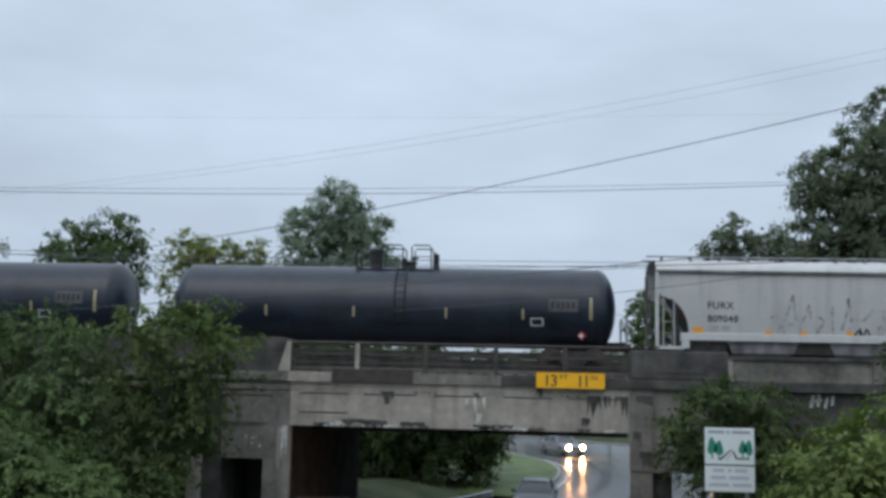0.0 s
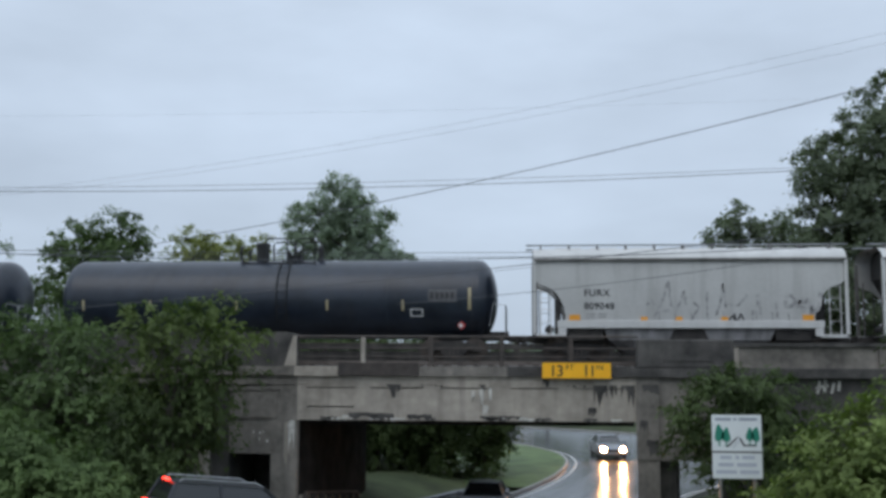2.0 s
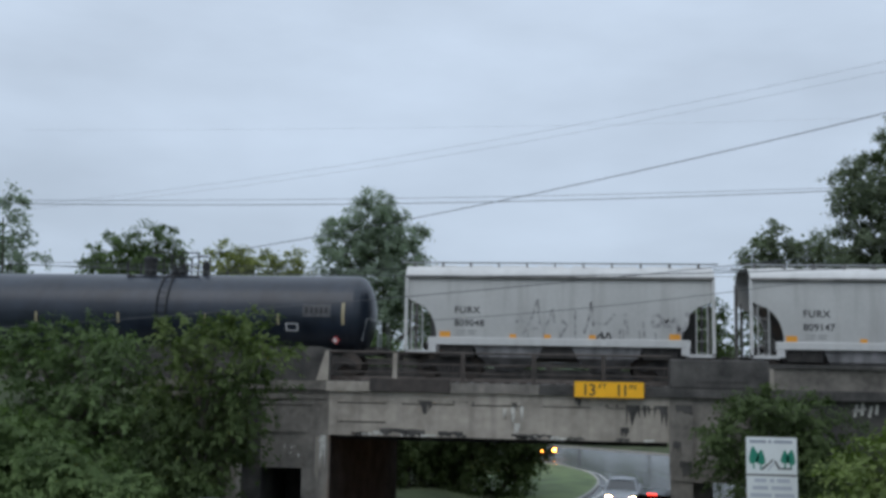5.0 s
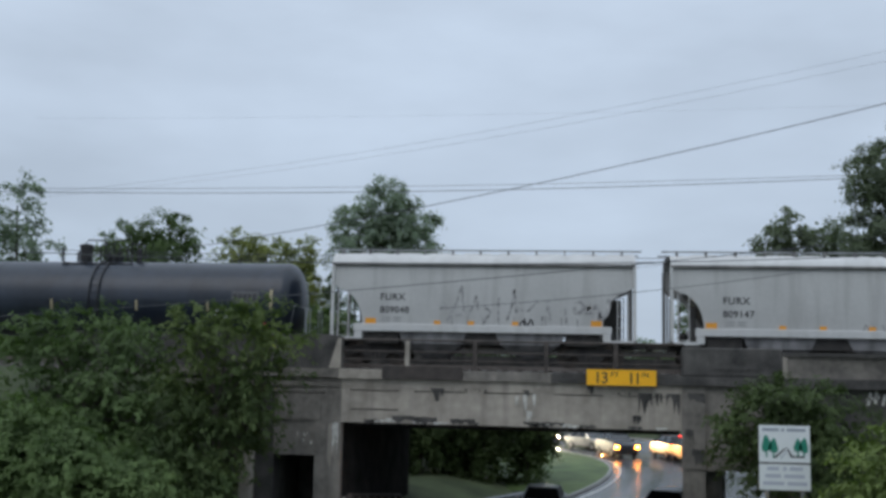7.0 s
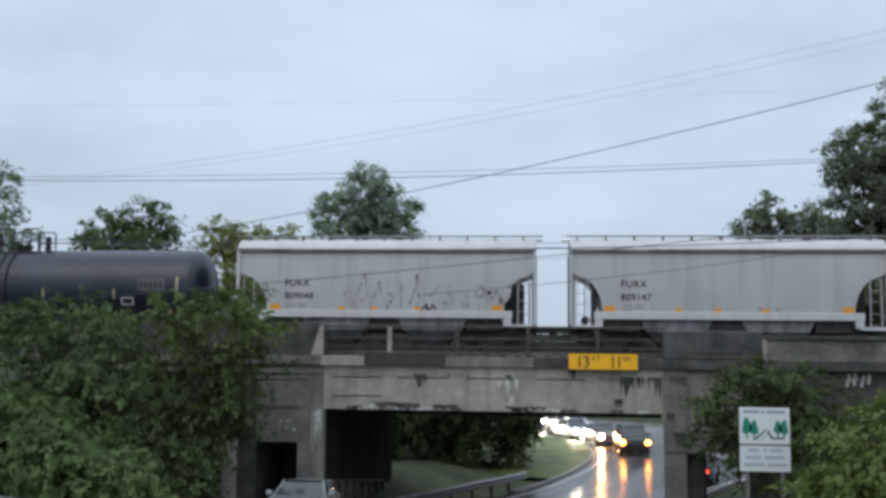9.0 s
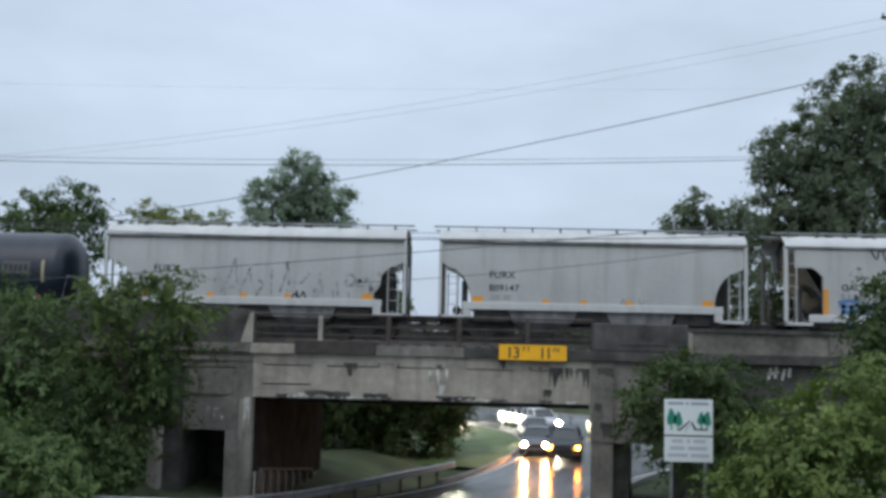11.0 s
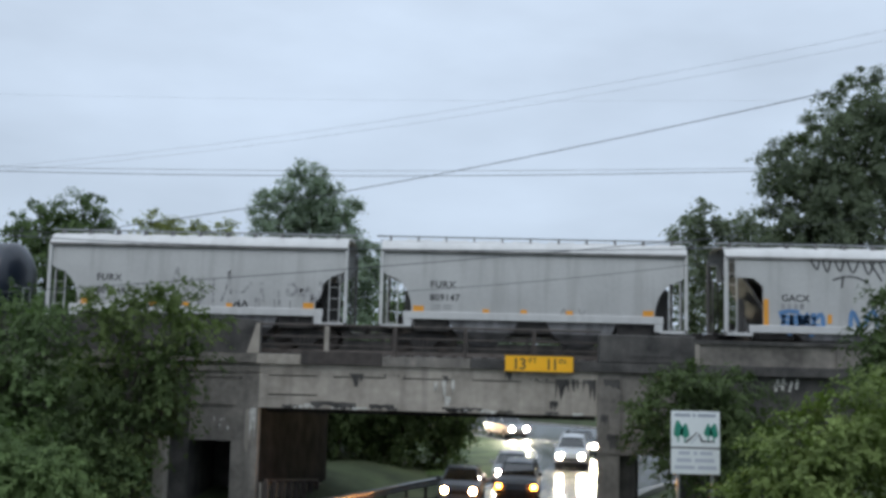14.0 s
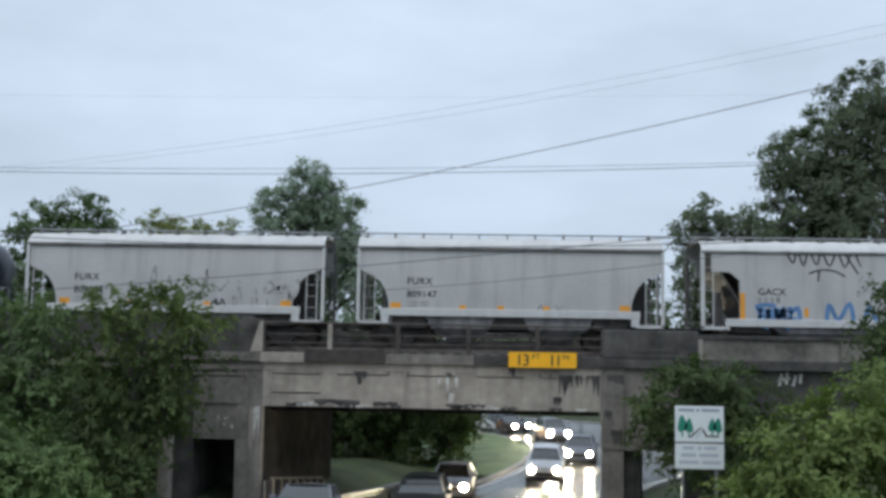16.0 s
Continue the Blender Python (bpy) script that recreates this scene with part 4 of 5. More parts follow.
        for p, q in zip(rims, rims[1:]):
            for i in range(4):
                j = (i + 1) % 4
                bm.faces.new((q[i], q[j], p[j], p[i]))
        bm.faces.new(rims[2][::-1])
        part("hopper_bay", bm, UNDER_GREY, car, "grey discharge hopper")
        part("outlet_gate", B(a + 0.3 * w, a + 0.7 * w, -0.72, 0.72, 0.2, 0.3), BLACK_STEEL, car)
    y = -HOP_W - 0.027
    if mark:
        letters("lettering", mark, 0.38, INK, car, pose(2.0 if round_cut else 2.22, y, 2.56 if round_cut else 2.33, 90), spacing=1.12 if round_cut else 1.0)
    if number:
        letters("lettering", number, 0.37, INK, car, pose(2.0, y, 2.05, 90), spacing=1.08)
    for k in range(2):
        part("lettering_bar", B(2.1 + k * 0.45, 2.45 + k * 0.45, y - 0.001, y + 0.003, 1.83, 1.88), INK_WORN, car)
        part("lettering_bar", B(2.1 + k * 0.45, 2.4 + k * 0.45, y - 0.001, y + 0.003, 1.72, 1.77), INK_WORN, car)
    return car


H1_X = [(0, 5.57), (0.5, 4.28), (1.0, 3.02), (1.5, 1.78), (2.0, 0.60), (2.5, -0.56), (3.0, -1.68), (3.5, -2.76), (4.0, -3.82), (5.0, -5.8), (6.0, -7.62), (7.0, -9.3), (8.0, -10.95), (9.0, -12.47), (9.5, -13.15),
        (10.5, -14.4), (11.5, -15.43), (12.0, -15.88), (12.5, -16.33), (13.0, -16.78), (13.5, -17.18), (14.0, -17.54), (14.5, -17.85), (15.0, -18.11), (15.5, -18.35), (16.0, -18.57)]
REAR = tank_car("long black tank car with yellow strips and a top platform")
SECOND = copy_thing(REAR, pose(0, 0, 0))
HOPPER_A = hopper_car("light grey covered hopper car with worn grey graffiti", "FURX", "809048")
HOPPER_B = hopper_car("light grey covered hopper car with clean streaked sides", "FURX", "809147")
HOPPER_C = hopper_car("pale grey hopper car with blue and black graffiti", "GACX", "", 15.5, False)
for ob in list(SECOND.children):
    if ob.name.startswith("wheelset"):
        WHEELSETS.append((ob, ob.location.x))
Y = -HOP_W - 0.031
scrawl(HOPPER_A, [[(4.7, 1.7), (5.1, 2.5), (5.28, 3.15), (5.34, 2.5), (5.36, 2.05), (5.0, 2.0)], [(5.5, 1.9), (5.75, 2.35), (5.88, 2.75), (5.96, 2.2)], [(6.25, 2.3), (6.45, 2.1), (6.3, 1.9), (6.2, 1.65)], [(6.78, 2.7), (6.75, 2.0), (6.8, 1.6)], [(7.1, 1.8), (7.3, 2.4), (7.39, 3.05), (7.48, 2.1)], [(7.55, 2.25), (7.95, 2.2), (8.3, 2.6)], [(8.5, 2.0), (8.48, 1.6)], [(9.4, 2.3), (9.45, 1.7)], [(4.45, 2.2), (4.6, 2.4), (4.75, 2.2)]], SPRAY_GREY, 0.1, Y, label="weathered grey sprayed letters")
scrawl(HOPPER_A, [[(8.72, 2.65), (8.74, 2.2), (8.78, 1.85)], [(9.75, 2.3), (9.85, 2.55), (10.1, 2.5), (10.05, 2.2), (9.8, 2.15), (9.75, 2.3)], [(10.3, 2.4), (10.42, 2.0), (10.6, 2.45), (10.75, 2.0), (10.85, 2.2)], [(11.1, 2.7), (11.05, 2.2), (10.85, 1.95), (10.65, 1.9)], [(10.15, 2.1), (10.3, 2.35), (10.45, 2.4)]], SPRAY_GREY, 0.15, Y, label="weathered grey sprayed tag")
scrawl(HOPPER_A, [[(7.6, 1.6), (7.75, 1.8), (7.85, 1.5), (8.05, 1.85), (8.15, 1.6)], [(7.8, 1.9), (7.9, 1.4)]], INK, 0.06, Y)
for k in range(9):
    scrawl(HOPPER_A, [[(4.9 + k * 0.62, 2.0 - 0.05 * (k % 3)), (4.92 + k * 0.62, 1.7), (4.91 + k * 0.62, 1.42)]], INK_WORN, 0.05, Y + 0.001, label="paint run below the tag")
scrawl(HOPPER_B, [[(7.2, 1.6), (7.3, 1.85), (7.4, 1.6)], [(7.6, 1.8), (7.65, 1.55)], [(7.9, 1.85), (8.0, 1.6), (8.15, 1.8)]], INK_WORN, 0.05, Y, label="small faded sprayed tag")
scrawl(HOPPER_C, [[(2.1, 1.85), (2.5, 1.95), (2.9, 1.9)], [(2.3, 1.8), (2.25, 1.2)], [(2.6, 1.8), (2.6, 1.2)], [(2.9, 1.85), (3.0, 1.3), (3.2, 1.85), (3.3, 1.25)], [(2.2, 1.5), (3.3, 1.55)], [(4.85, 1.2), (4.95, 2.0), (5.3, 1.4), (5.75, 2.05), (5.9, 1.25)], [(3.45, 1.9), (3.5, 1.2), (3.8, 1.3), (3.75, 1.85), (3.45, 1.6)], [(2.15, 1.75), (2.7, 1.7), (3.4, 1.75)], [(2.4, 1.35), (3.0, 1.35), (3.7, 1.4)], [(2.55, 1.3), (2.5, 1.0)], [(3.35, 1.3), (3.36, 0.98)], [(6.3, 1.2), (6.5, 1.95), (6.8, 1.25)]], BLUE_SPRAY, 0.17, Y, label="blue sprayed letters")
scrawl(HOPPER_C, [[(3.3, 4.1), (3.6, 3.6), (3.75, 4.1), (4.0, 3.5), (4.2, 4.1), (4.5, 3.55), (4.7, 4.05), (5.0, 3.5), (5.3, 4.05), (5.6, 3.45), (5.9, 4.1), (6.2, 3.5)], [(4.2, 3.2), (4.7, 3.35), (5.2, 3.3), (5.6, 3.1)], [(4.6, 3.3), (4.55, 2.9)], [(5.6, 4.0), (6.1, 3.2)]], INK, 0.07, Y, label="black sprayed scrawl")
for k in range(4):
    part("lettering_bar", B(2.2 + 0.24 * k, 2.36 + 0.24 * k, Y - 0.001, Y + 0.003, 2.02, 2.25), INK_WORN, HOPPER_C)
part("warning_strip", B(1.52, 1.7, -HOP_W - 0.07, -HOP_W - 0.026, 1.25, 2.4), ORANGE, HOPPER_C, "orange vertical strip")
part("warning_strip", B(4.0, 4.15, -HOP_W - 0.05, -HOP_W - 0.026, 1.5, 1.85), ORANGE, HOPPER_C, "orange strip")
for car, spots in ((HOPPER_A, (1.42, 4.2, 5.55, 7.3, 10.4)), (HOPPER_B, (1.35, 4.1, 5.6, 7.4, 10.4))):
    for x in spots:
        part("reflector", B(x, x + (0.42 if x in (1.42, 1.35, 10.4) else 0.26), -HOP_W - 0.035, -HOP_W - 0.024, SILL + 0.31, SILL + (0.53 if x > 10 or x < 2 else 0.45)), ORANGE, car, "orange reflector panel")
wall_tag = scrawl(bridge, [[(10.8, 5.3), (10.9, 5.75)], [(11.05, 5.35), (11.1, 5.8)], [(11.3, 5.3), (11.4, 5.7)], [(11.55, 5.4), (11.6, 5.75)], [(10.75, 5.5), (11.2, 5.6)]], WHITE_STAIN, 0.1, 0.1, label="white sprayed tag")
TRAIN = [(REAR, -1.42), (SECOND, -1.42 - TANK_LEN - 1.9), (HOPPER_A, 0.0), (HOPPER_B, 13.45), (HOPPER_C, 27.03)]


def train_at(t):
    ts, xs = zip(*H1_X)
    return float(np.interp(t, ts, xs))


def motions():
    for car, off in TRAIN:
        walk(car, [(t, pose(x + off, TRACK_Y, RAIL_Z)) for t, x in H1_X])
    for ws, x in WHEELSETS:
        rows = []
        for k in range(81):
            t = k * 0.2
            rows.append((t, pose(x, 0, 0.45, 0, math.degrees((train_at(t) - train_at(0)) / 0.45), 0)))
        walk(ws, rows)
    extra_motions()

# ---------------------------------------------------------------- trees and shrubs
def leaves(name, lobes, material, leaf, clump, density, seed, inside=0.3, parent=None, label="", droop=0.2, feather=0.0):
    """A crown of many small leaves in clumps over the lobes (x, y, z, rx, ry, rz)."""
    rng = np.random.default_rng(seed)
    pos, out, way_out = [], [], []
    for x, y, z, a, b, c in lobes:
        area = 4 * math.pi * ((a * b) ** 1.6 / 3 + (a * c) ** 1.6 / 3 + (b * c) ** 1.6 / 3) ** (1 / 1.6)
        n = max(6, int(area / (clump * clump * 2.2) * density))
        d = rng.normal(size=(n, 3))
        d /= np.linalg.norm(d, axis=1)[:, None]
        r = np.where(rng.random(n) < inside, rng.uniform(0.25, 0.85, n), rng.uniform(0.78, 1.12, n))
        centre = np.array((x, y, z)) + d * r[:, None] * np.array((a, b, c))
        size = clump * rng.uniform(0.55, 1.25, n)
        per = int(np.clip((clump / leaf) ** 2 * 11, 24, 80 + 70 * feather))
        # each clump is a bundle of drooping sprays
        sprays = 6 if feather else 4
        way = d[:, None, :] * 0.7 + rng.normal(size=(n, sprays, 3)) * 0.6 + np.array((0, 0, 0.25))
        way /= np.linalg.norm(way, axis=2)[..., None]
        pick = rng.integers(0, sprays, (n, per))
        u = rng.random((n, per, 1)) ** 0.7
        spine = np.take_along_axis(way, pick[..., None].repeat(3, axis=2), axis=1)
        off = spine * u * (1.35 + 0.55 * feather) - np.array((0, 0, 0.55)) * u * u + rng.normal(size=(n, per, 3)) * (0.17 - 0.08 * feather)
        p = centre[:, None, :] + off * size[:, None, None]
        pos.append(p.reshape(-1, 3))
        out.append((d[:, None, :] * 0.55 + off * 0.35).reshape(-1, 3))
        way_out.append((spine - np.array((0, 0, 1.1)) * u).reshape(-1, 3))
    pos, out, way_out = np.concatenate(pos), np.concatenate(out), np.concatenate(way_out)
    n = len(pos)
    nrm = out * (1 + feather) + rng.normal(size=(n, 3)) * (0.38 - 0.16 * feather) + np.array((0, 0, 0.55 - 0.42 * feather))
    nrm /= np.linalg.norm(nrm, axis=1)[:, None]
    axis = np.cross(nrm, rng.normal(size=(n, 3)))
    axis[:, 2] -= droop
    axis += way_out * 1.6 * feather
    axis /= np.linalg.norm(axis, axis=1)[:, None]
    side = np.cross(nrm, axis)
    side /= np.linalg.norm(side, axis=1)[:, None] + 1e-6
    ln = leaf * rng.uniform(0.6, 1.3, n)[:, None]
    tip = pos + axis * ln
    m1 = pos + axis * ln * 0.45 + side * ln * 0.25 + nrm * ln * 0.07
    m2 = pos + axis * ln * 0.45 - side * ln * 0.25 + nrm * ln * 0.07
    verts = np.stack([pos, m1, tip, m2], axis=1).reshape(-1, 3).astype(np.float32)
    base = np.arange(n)[:, None] * 4
    tris = np.concatenate([base + np.array((0, 1, 2)), base + np.array((0, 2, 3))], axis=1).reshape(-1).astype(np.int32)
    me = bpy.data.meshes.new(name)
    me.vertices.add(n * 4)
    me.vertices.foreach_set("co", verts.ravel())
    me.loops.add(n * 6)
    me.loops.foreach_set("vertex_index", tris)
    me.polygons.add(n * 2)
    me.polygons.foreach_set("loop_start", np.arange(n * 2, dtype=np.int32) * 3)
    me.polygons.foreach_set("loop_total", np.full(n * 2, 3, dtype=np.int32))
    me.update(calc_edges=True)
    me.materials.append(material)
    ob = new(name, me)
    ob.parent = parent
    return tagged(ob, label)


def limbs(bm, base, lobes, r, rng):
    """A tapered trunk with a limb and a few boughs into each lobe."""
    base = Vector(base)
    mean = Vector((sum(l[0] for l in lobes) / len(lobes), sum(l[1] for l in lobes) / len(lobes), min(l[2] for l in lobes)))
    fork = base.lerp(mean, 0.75)
    bend = Vector((rng.uniform(-0.2, 0.2), rng.uniform(-0.2, 0.2), 0)) * (fork - base).length * 0.3
    tube(bm, [base - Vector((0, 0, 0.3)), base.lerp(fork, 0.35) + bend, base.lerp(fork, 0.7) + bend * 0.6, fork], [r * 1.25, r, r * 0.85, r * 0.7], 8)
    for l in lobes:
        c = Vector(l[:3])
        k = fork.lerp(c, 0.5) + Vector((rng.uniform(-0.2, 0.2), rng.uniform(-0.2, 0.2), 0.15)) * l[3]
        tube(bm, [fork, k, c], [r * 0.55, r * 0.38, r * 0.2], 6)
        for _ in range(5):
            d = Vector((rng.uniform(-1, 1) * l[3], rng.uniform(-1, 1) * l[4], rng.uniform(-0.2, 1) * l[5])) * 0.9
            s = k.lerp(c, rng.uniform(0.2, 1))
            tube(bm, [s, s + d * 0.5 + Vector((0, 0, 0.1)), s + d], [r * 0.2, r * 0.12, r * 0.04], 5)
    return bm


def tree(name, label, base, lobes, material, leaf, clump, density, seed, r=0.25, category="tree", group="trees", inside=0.3, feather=0.0):
    rng = random.Random(seed)
    bx, by = base
    bz = float(ground_height(np.array([bx]), np.array([by]))[0])
    t = thing(name, label, category, pose(bx, by, bz), group=group)
    rel = [(l[0] - bx, l[1] - by, l[2] - bz, *l[3:]) for l in lobes]
    part("trunk", limbs(bmesh.new(), (0, 0, 0), rel, r, rng), BARK, t, "dark branching trunk")
    if feather == 1.0:
        # separate tufts with dark gaps between them
        rel = [(*l[:3], *(0.93 * v for v in l[3:])) for l in rel]
    leaves("crown", rel, material, leaf, clump, density, seed, inside, t, feather=feather)
    return t


tree("tree", "tall hazy grey-green leafy tree behind the railway", (-13, 75), [(-13.2, 75, 17.9, 2.0, 1.8, 2.2), (-15.4, 75, 15.9, 1.9, 1.8, 2.2), (-11.4, 75, 16.2, 1.9, 1.8, 2.0), (-12.6, 75, 14.2, 3.6, 2.4, 2.6), (-9.4, 75, 13.0, 1.7, 1.6, 1.4), (-13, 75, 11, 4.4, 2.6, 3.2), (-8.6, 74, 10.6, 1.9, 1.6, 2.4)], LEAF_GREY_HAZE, 0.28, 0.75, 1.5, 11, 0.35)
tree("tree", "broad green tree with two rounded tops", (-30, 70), [(-31.4, 70, 14.4, 1.9, 1.7, 1.6), (-28.0, 70, 15.1, 1.8, 1.7, 1.7), (-29.6, 70, 12.2, 3.6, 2.3, 2.6), (-31, 69, 9.5, 3.4, 2, 3)], LEAF_MID, 0.34, 0.7, 1.4, 12, 0.3)
tree("tree", "yellowing thin-leaved tree beyond the tank cars", (-23.4, 75), [(-24.6, 75, 14.7, 1.5, 1.3, 1.5), (-22.4, 75, 14.2, 1.6, 1.3, 1.4), (-23.2, 75, 12, 2.9, 1.8, 2.2), (-23.0, 74, 9.2, 3.2, 2, 2.6)], LEAF_YELLOW, 0.26, 0.6, 1.4, 13, 0.22)
tree("tree", "small yellow-green tree beyond the tank cars", (-19.6, 75), [(-19.5, 75, 14.2, 1.3, 1.1, 1.2), (-19.9, 75, 12, 1.9, 1.5, 2.0), (-19.6, 74, 9.4, 2.6, 1.6, 2.6)], LEAF_YELLOW, 0.26, 0.6, 1.5, 14, 0.2)
tree("tree", "thin airy hazy grey-green tree on the skyline", (-40, 70), [(-39.9, 70, 17.4, 1.7, 1.5, 2.0), (-41.9, 70, 15, 2.0, 1.6, 2.2), (-38.3, 70, 14.2, 1.6, 1.5, 1.9), (-40.2, 70, 12, 3.2, 2, 3), (-36.6, 70, 10.5, 2.2, 1.8, 2.4)], LEAF_GREY_HAZE, 0.32, 0.6, 0.75, 15, 0.25)
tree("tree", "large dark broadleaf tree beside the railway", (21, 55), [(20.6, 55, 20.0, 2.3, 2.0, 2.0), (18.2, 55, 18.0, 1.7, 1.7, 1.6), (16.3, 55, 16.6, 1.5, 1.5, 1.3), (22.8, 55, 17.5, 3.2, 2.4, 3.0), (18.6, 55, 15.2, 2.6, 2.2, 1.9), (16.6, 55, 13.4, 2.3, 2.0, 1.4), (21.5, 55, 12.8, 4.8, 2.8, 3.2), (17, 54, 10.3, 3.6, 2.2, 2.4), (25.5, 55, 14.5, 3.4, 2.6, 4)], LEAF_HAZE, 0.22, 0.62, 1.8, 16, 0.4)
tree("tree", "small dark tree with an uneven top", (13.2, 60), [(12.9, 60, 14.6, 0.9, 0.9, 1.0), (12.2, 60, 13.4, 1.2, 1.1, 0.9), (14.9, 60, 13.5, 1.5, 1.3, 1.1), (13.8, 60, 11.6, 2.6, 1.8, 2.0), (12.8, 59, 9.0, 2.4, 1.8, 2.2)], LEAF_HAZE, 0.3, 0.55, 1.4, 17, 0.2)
tree("tree", "green tree behind the hopper cars", (8.6, 62), [(8.9, 62, 10.5, 1.2, 1.1, 1.1), (7.9, 62, 9.3, 1.0, 1.0, 1.2), (9.6, 62, 9.0, 1.3, 1.2, 1.5), (8.8, 62, 7.4, 1.7, 1.3, 1.8)], LEAF_MID, 0.3, 0.5, 1.5, 18, 0.18)
# low scrub behind the line
for k, (x, y, h, w) in enumerate(((-38, 62, 9.5, 4), (-32, 60, 9.0, 4), (-26, 61, 9.5, 3.5), (-20.5, 60, 9.4, 3.4), (-15, 61, 9.6, 3.4), (-10.5, 60, 8.6, 2.6), (-7.4, 60, 8.2, 2.0), (-5.2, 61, 10.0, 1.1), (-2.0, 62, 7.4, 2.0), (3, 104, 7.6, 4.0), (9.5, 101, 8.4, 4.0), (15.5, 92, 9.0, 4.0), (-4, 112, 8, 4), (18, 60, 9.5, 4), (26, 60, 10, 5))):
    tree("shrub", "dense green scrub behind the railway", (x, y), [(x, y, h - 1.6, w * 0.8, 1.5, 1.6), (x + w * 0.4, y, h - 2.6, w * 0.7, 1.4, 1.8), (x - w * 0.4, y, h - 3.4, w * 0.9, 1.4, 2.2)], LEAF_MID if k % 3 else LEAF_GREY_HAZE, 0.3, 0.6, 1.1, 30 + k, 0.12, "shrub", "scrub behind the railway")
# dark thicket beyond the opening
for k, (x, y, h, w) in enumerate(((-11, 54, 6.8, 2.6), (-7.4, 54.5, 7.2, 2.4), (-4.4, 55.5, 7.0, 2.2), (-1.9, 57.5, 6.6, 1.7), (-5.5, 59, 7.4, 2.6), (-9.5, 60, 7.5, 3))):
    tree("shrub", "dark thicket beside the road beyond the bridge", (x, y), [(x, y, h - 1.6, w * 0.85, 1.4, 1.6), (x + w * 0.25, y - 0.3, h - 3.4, w * 0.8, 1.4, 1.8), (x - w * 0.25, y, h - 5.0, w * 0.9, 1.4, 1.9)], LEAF_DARK, 0.22, 0.45, 1.5, 50 + k, 0.12, "shrub", "thicket beyond the bridge")
tree("tree", "ragged overhanging tree beside the road beyond the bridge", (-2.9, 57.2), [(-1.5, 56.8, 4.3, 0.8, 0.7, 0.6), (-0.7, 56.6, 3.9, 0.7, 0.6, 0.4), (0.1, 56.6, 3.9, 0.45, 0.5, 0.25), (-1.2, 56.6, 3.2, 0.4, 0.4, 0.4)], LEAF_DARK, 0.22, 0.4, 1.3, 58, 0.1, feather=0.8)
# overgrown bank in front, west of the opening
# lit upper sprays of the dark tree, split off in lighter leaves
tree("tree", "lit yellow-green treetop before the parapet", (-12.5, 34.8), [(-12.9, 34.5, 7.45, 0.75, 0.7, 0.55), (-12.3, 34.4, 6.9, 0.5, 0.5, 0.45), (-11.6, 34.6, 7.75, 0.65, 0.6, 0.35), (-10.55, 34.6, 7.75, 0.75, 0.6, 0.38), (-9.75, 34.6, 7.15, 0.5, 0.5, 0.3), (-12.7, 34.5, 6.1, 0.5, 0.6, 0.7)], LEAF_LIT_OLIVE, 0.19, 0.6, 1.7, 70, 0.1, feather=1.0)
tree("tree", "overgrown dark tree covering the bridge abutment", (-11.8, 35.0), [(-11.0, 34.7, 5.85, 0.85, 0.7, 0.5), (-10.1, 34.7, 6.05, 0.5, 0.5, 0.35), (-12.0, 34.5, 4.75, 1.3, 0.8, 0.65), (-13.4, 34.4, 4.6, 0.8, 0.8, 0.8), (-10.7, 34.7, 5.2, 0.75, 0.6, 0.6), (-10.8, 34.6, 4.35, 0.65, 0.6, 0.5), (-10.95, 34.5, 3.7, 0.5, 0.5, 0.45), (-11.9, 34.2, 3.75, 1.1, 0.8, 0.6), (-12.4, 33.9, 2.9, 0.9, 0.8, 0.7)], LEAF_DARK, 0.19, 0.6, 1.6, 71, 0.12, feather=1.0)
tree("tree", "dark bushy tree on the railway bank", (-16.6, 34.8), [(-16.7, 34.8, 7.25, 0.8, 0.7, 0.75), (-15.5, 34.7, 7.35, 0.6, 0.6, 0.42), (-14.7, 34.6, 6.1, 0.45, 0.5, 0.55), (-15.4, 34.5, 5.2, 1.2, 0.8, 0.75), (-16.6, 34.9, 6.2, 0.9, 0.6, 0.7), (-18.4, 35, 7.0, 1.1, 0.9, 0.9), (-18.6, 34.6, 5.4, 1.5, 0.9, 1.1), (-14.4, 34.2, 4.2, 0.9, 0.8, 0.8), (-16.6, 34.2, 4.4, 1.2, 0.8, 0.8)], LEAF_MID, 0.19, 0.62, 1.5, 72, 0.14, feather=1.0)
tree("shrub", "small rounded shrub beside the low passage", (-11.5, 33.6), [(-11.5, 33.6, 2.35, 0.6, 0.55, 0.45)], LEAF_MID, 0.2, 0.32, 1.8, 74, 0.05, "shrub", "bank shrubs")
tree("shrub", "low leafy shrub at the foot of the abutment", (-13.2, 33), [(-13.4, 33.0, 2.6, 1.6, 1.1, 1.3), (-11.9, 33.4, 2.0, 0.9, 0.8, 0.9)], LEAF_DARK, 0.22, 0.4, 1.5, 73, 0.08, "shrub", "bank shrubs")
for k, (x, y, z, a) in enumerate(((-19.8, 31.2, 4.0, 2.0), (-17.0, 31.0, 3.6, 1.8), (-14.9, 30.9, 2.75, 1.5), (-13.1, 31.2, 2.1, 1.2))):
    tree("shrub", "fresh green tangled hedge on the road bank", (x, y), [(x, y, z, a, 1.2, 1.15), (x - 0.5 * a, y + 0.4, z + 0.35, a * 0.7, 1.0, 0.9), (x + 0.5 * a, y - 0.2, z - 0.5, a * 0.7, 1.0, 0.8)], LEAF_LIGHT, 0.15, 0.46, 1.6, 80 + k, 0.06, "shrub", "bank shrubs", feather=0.7)
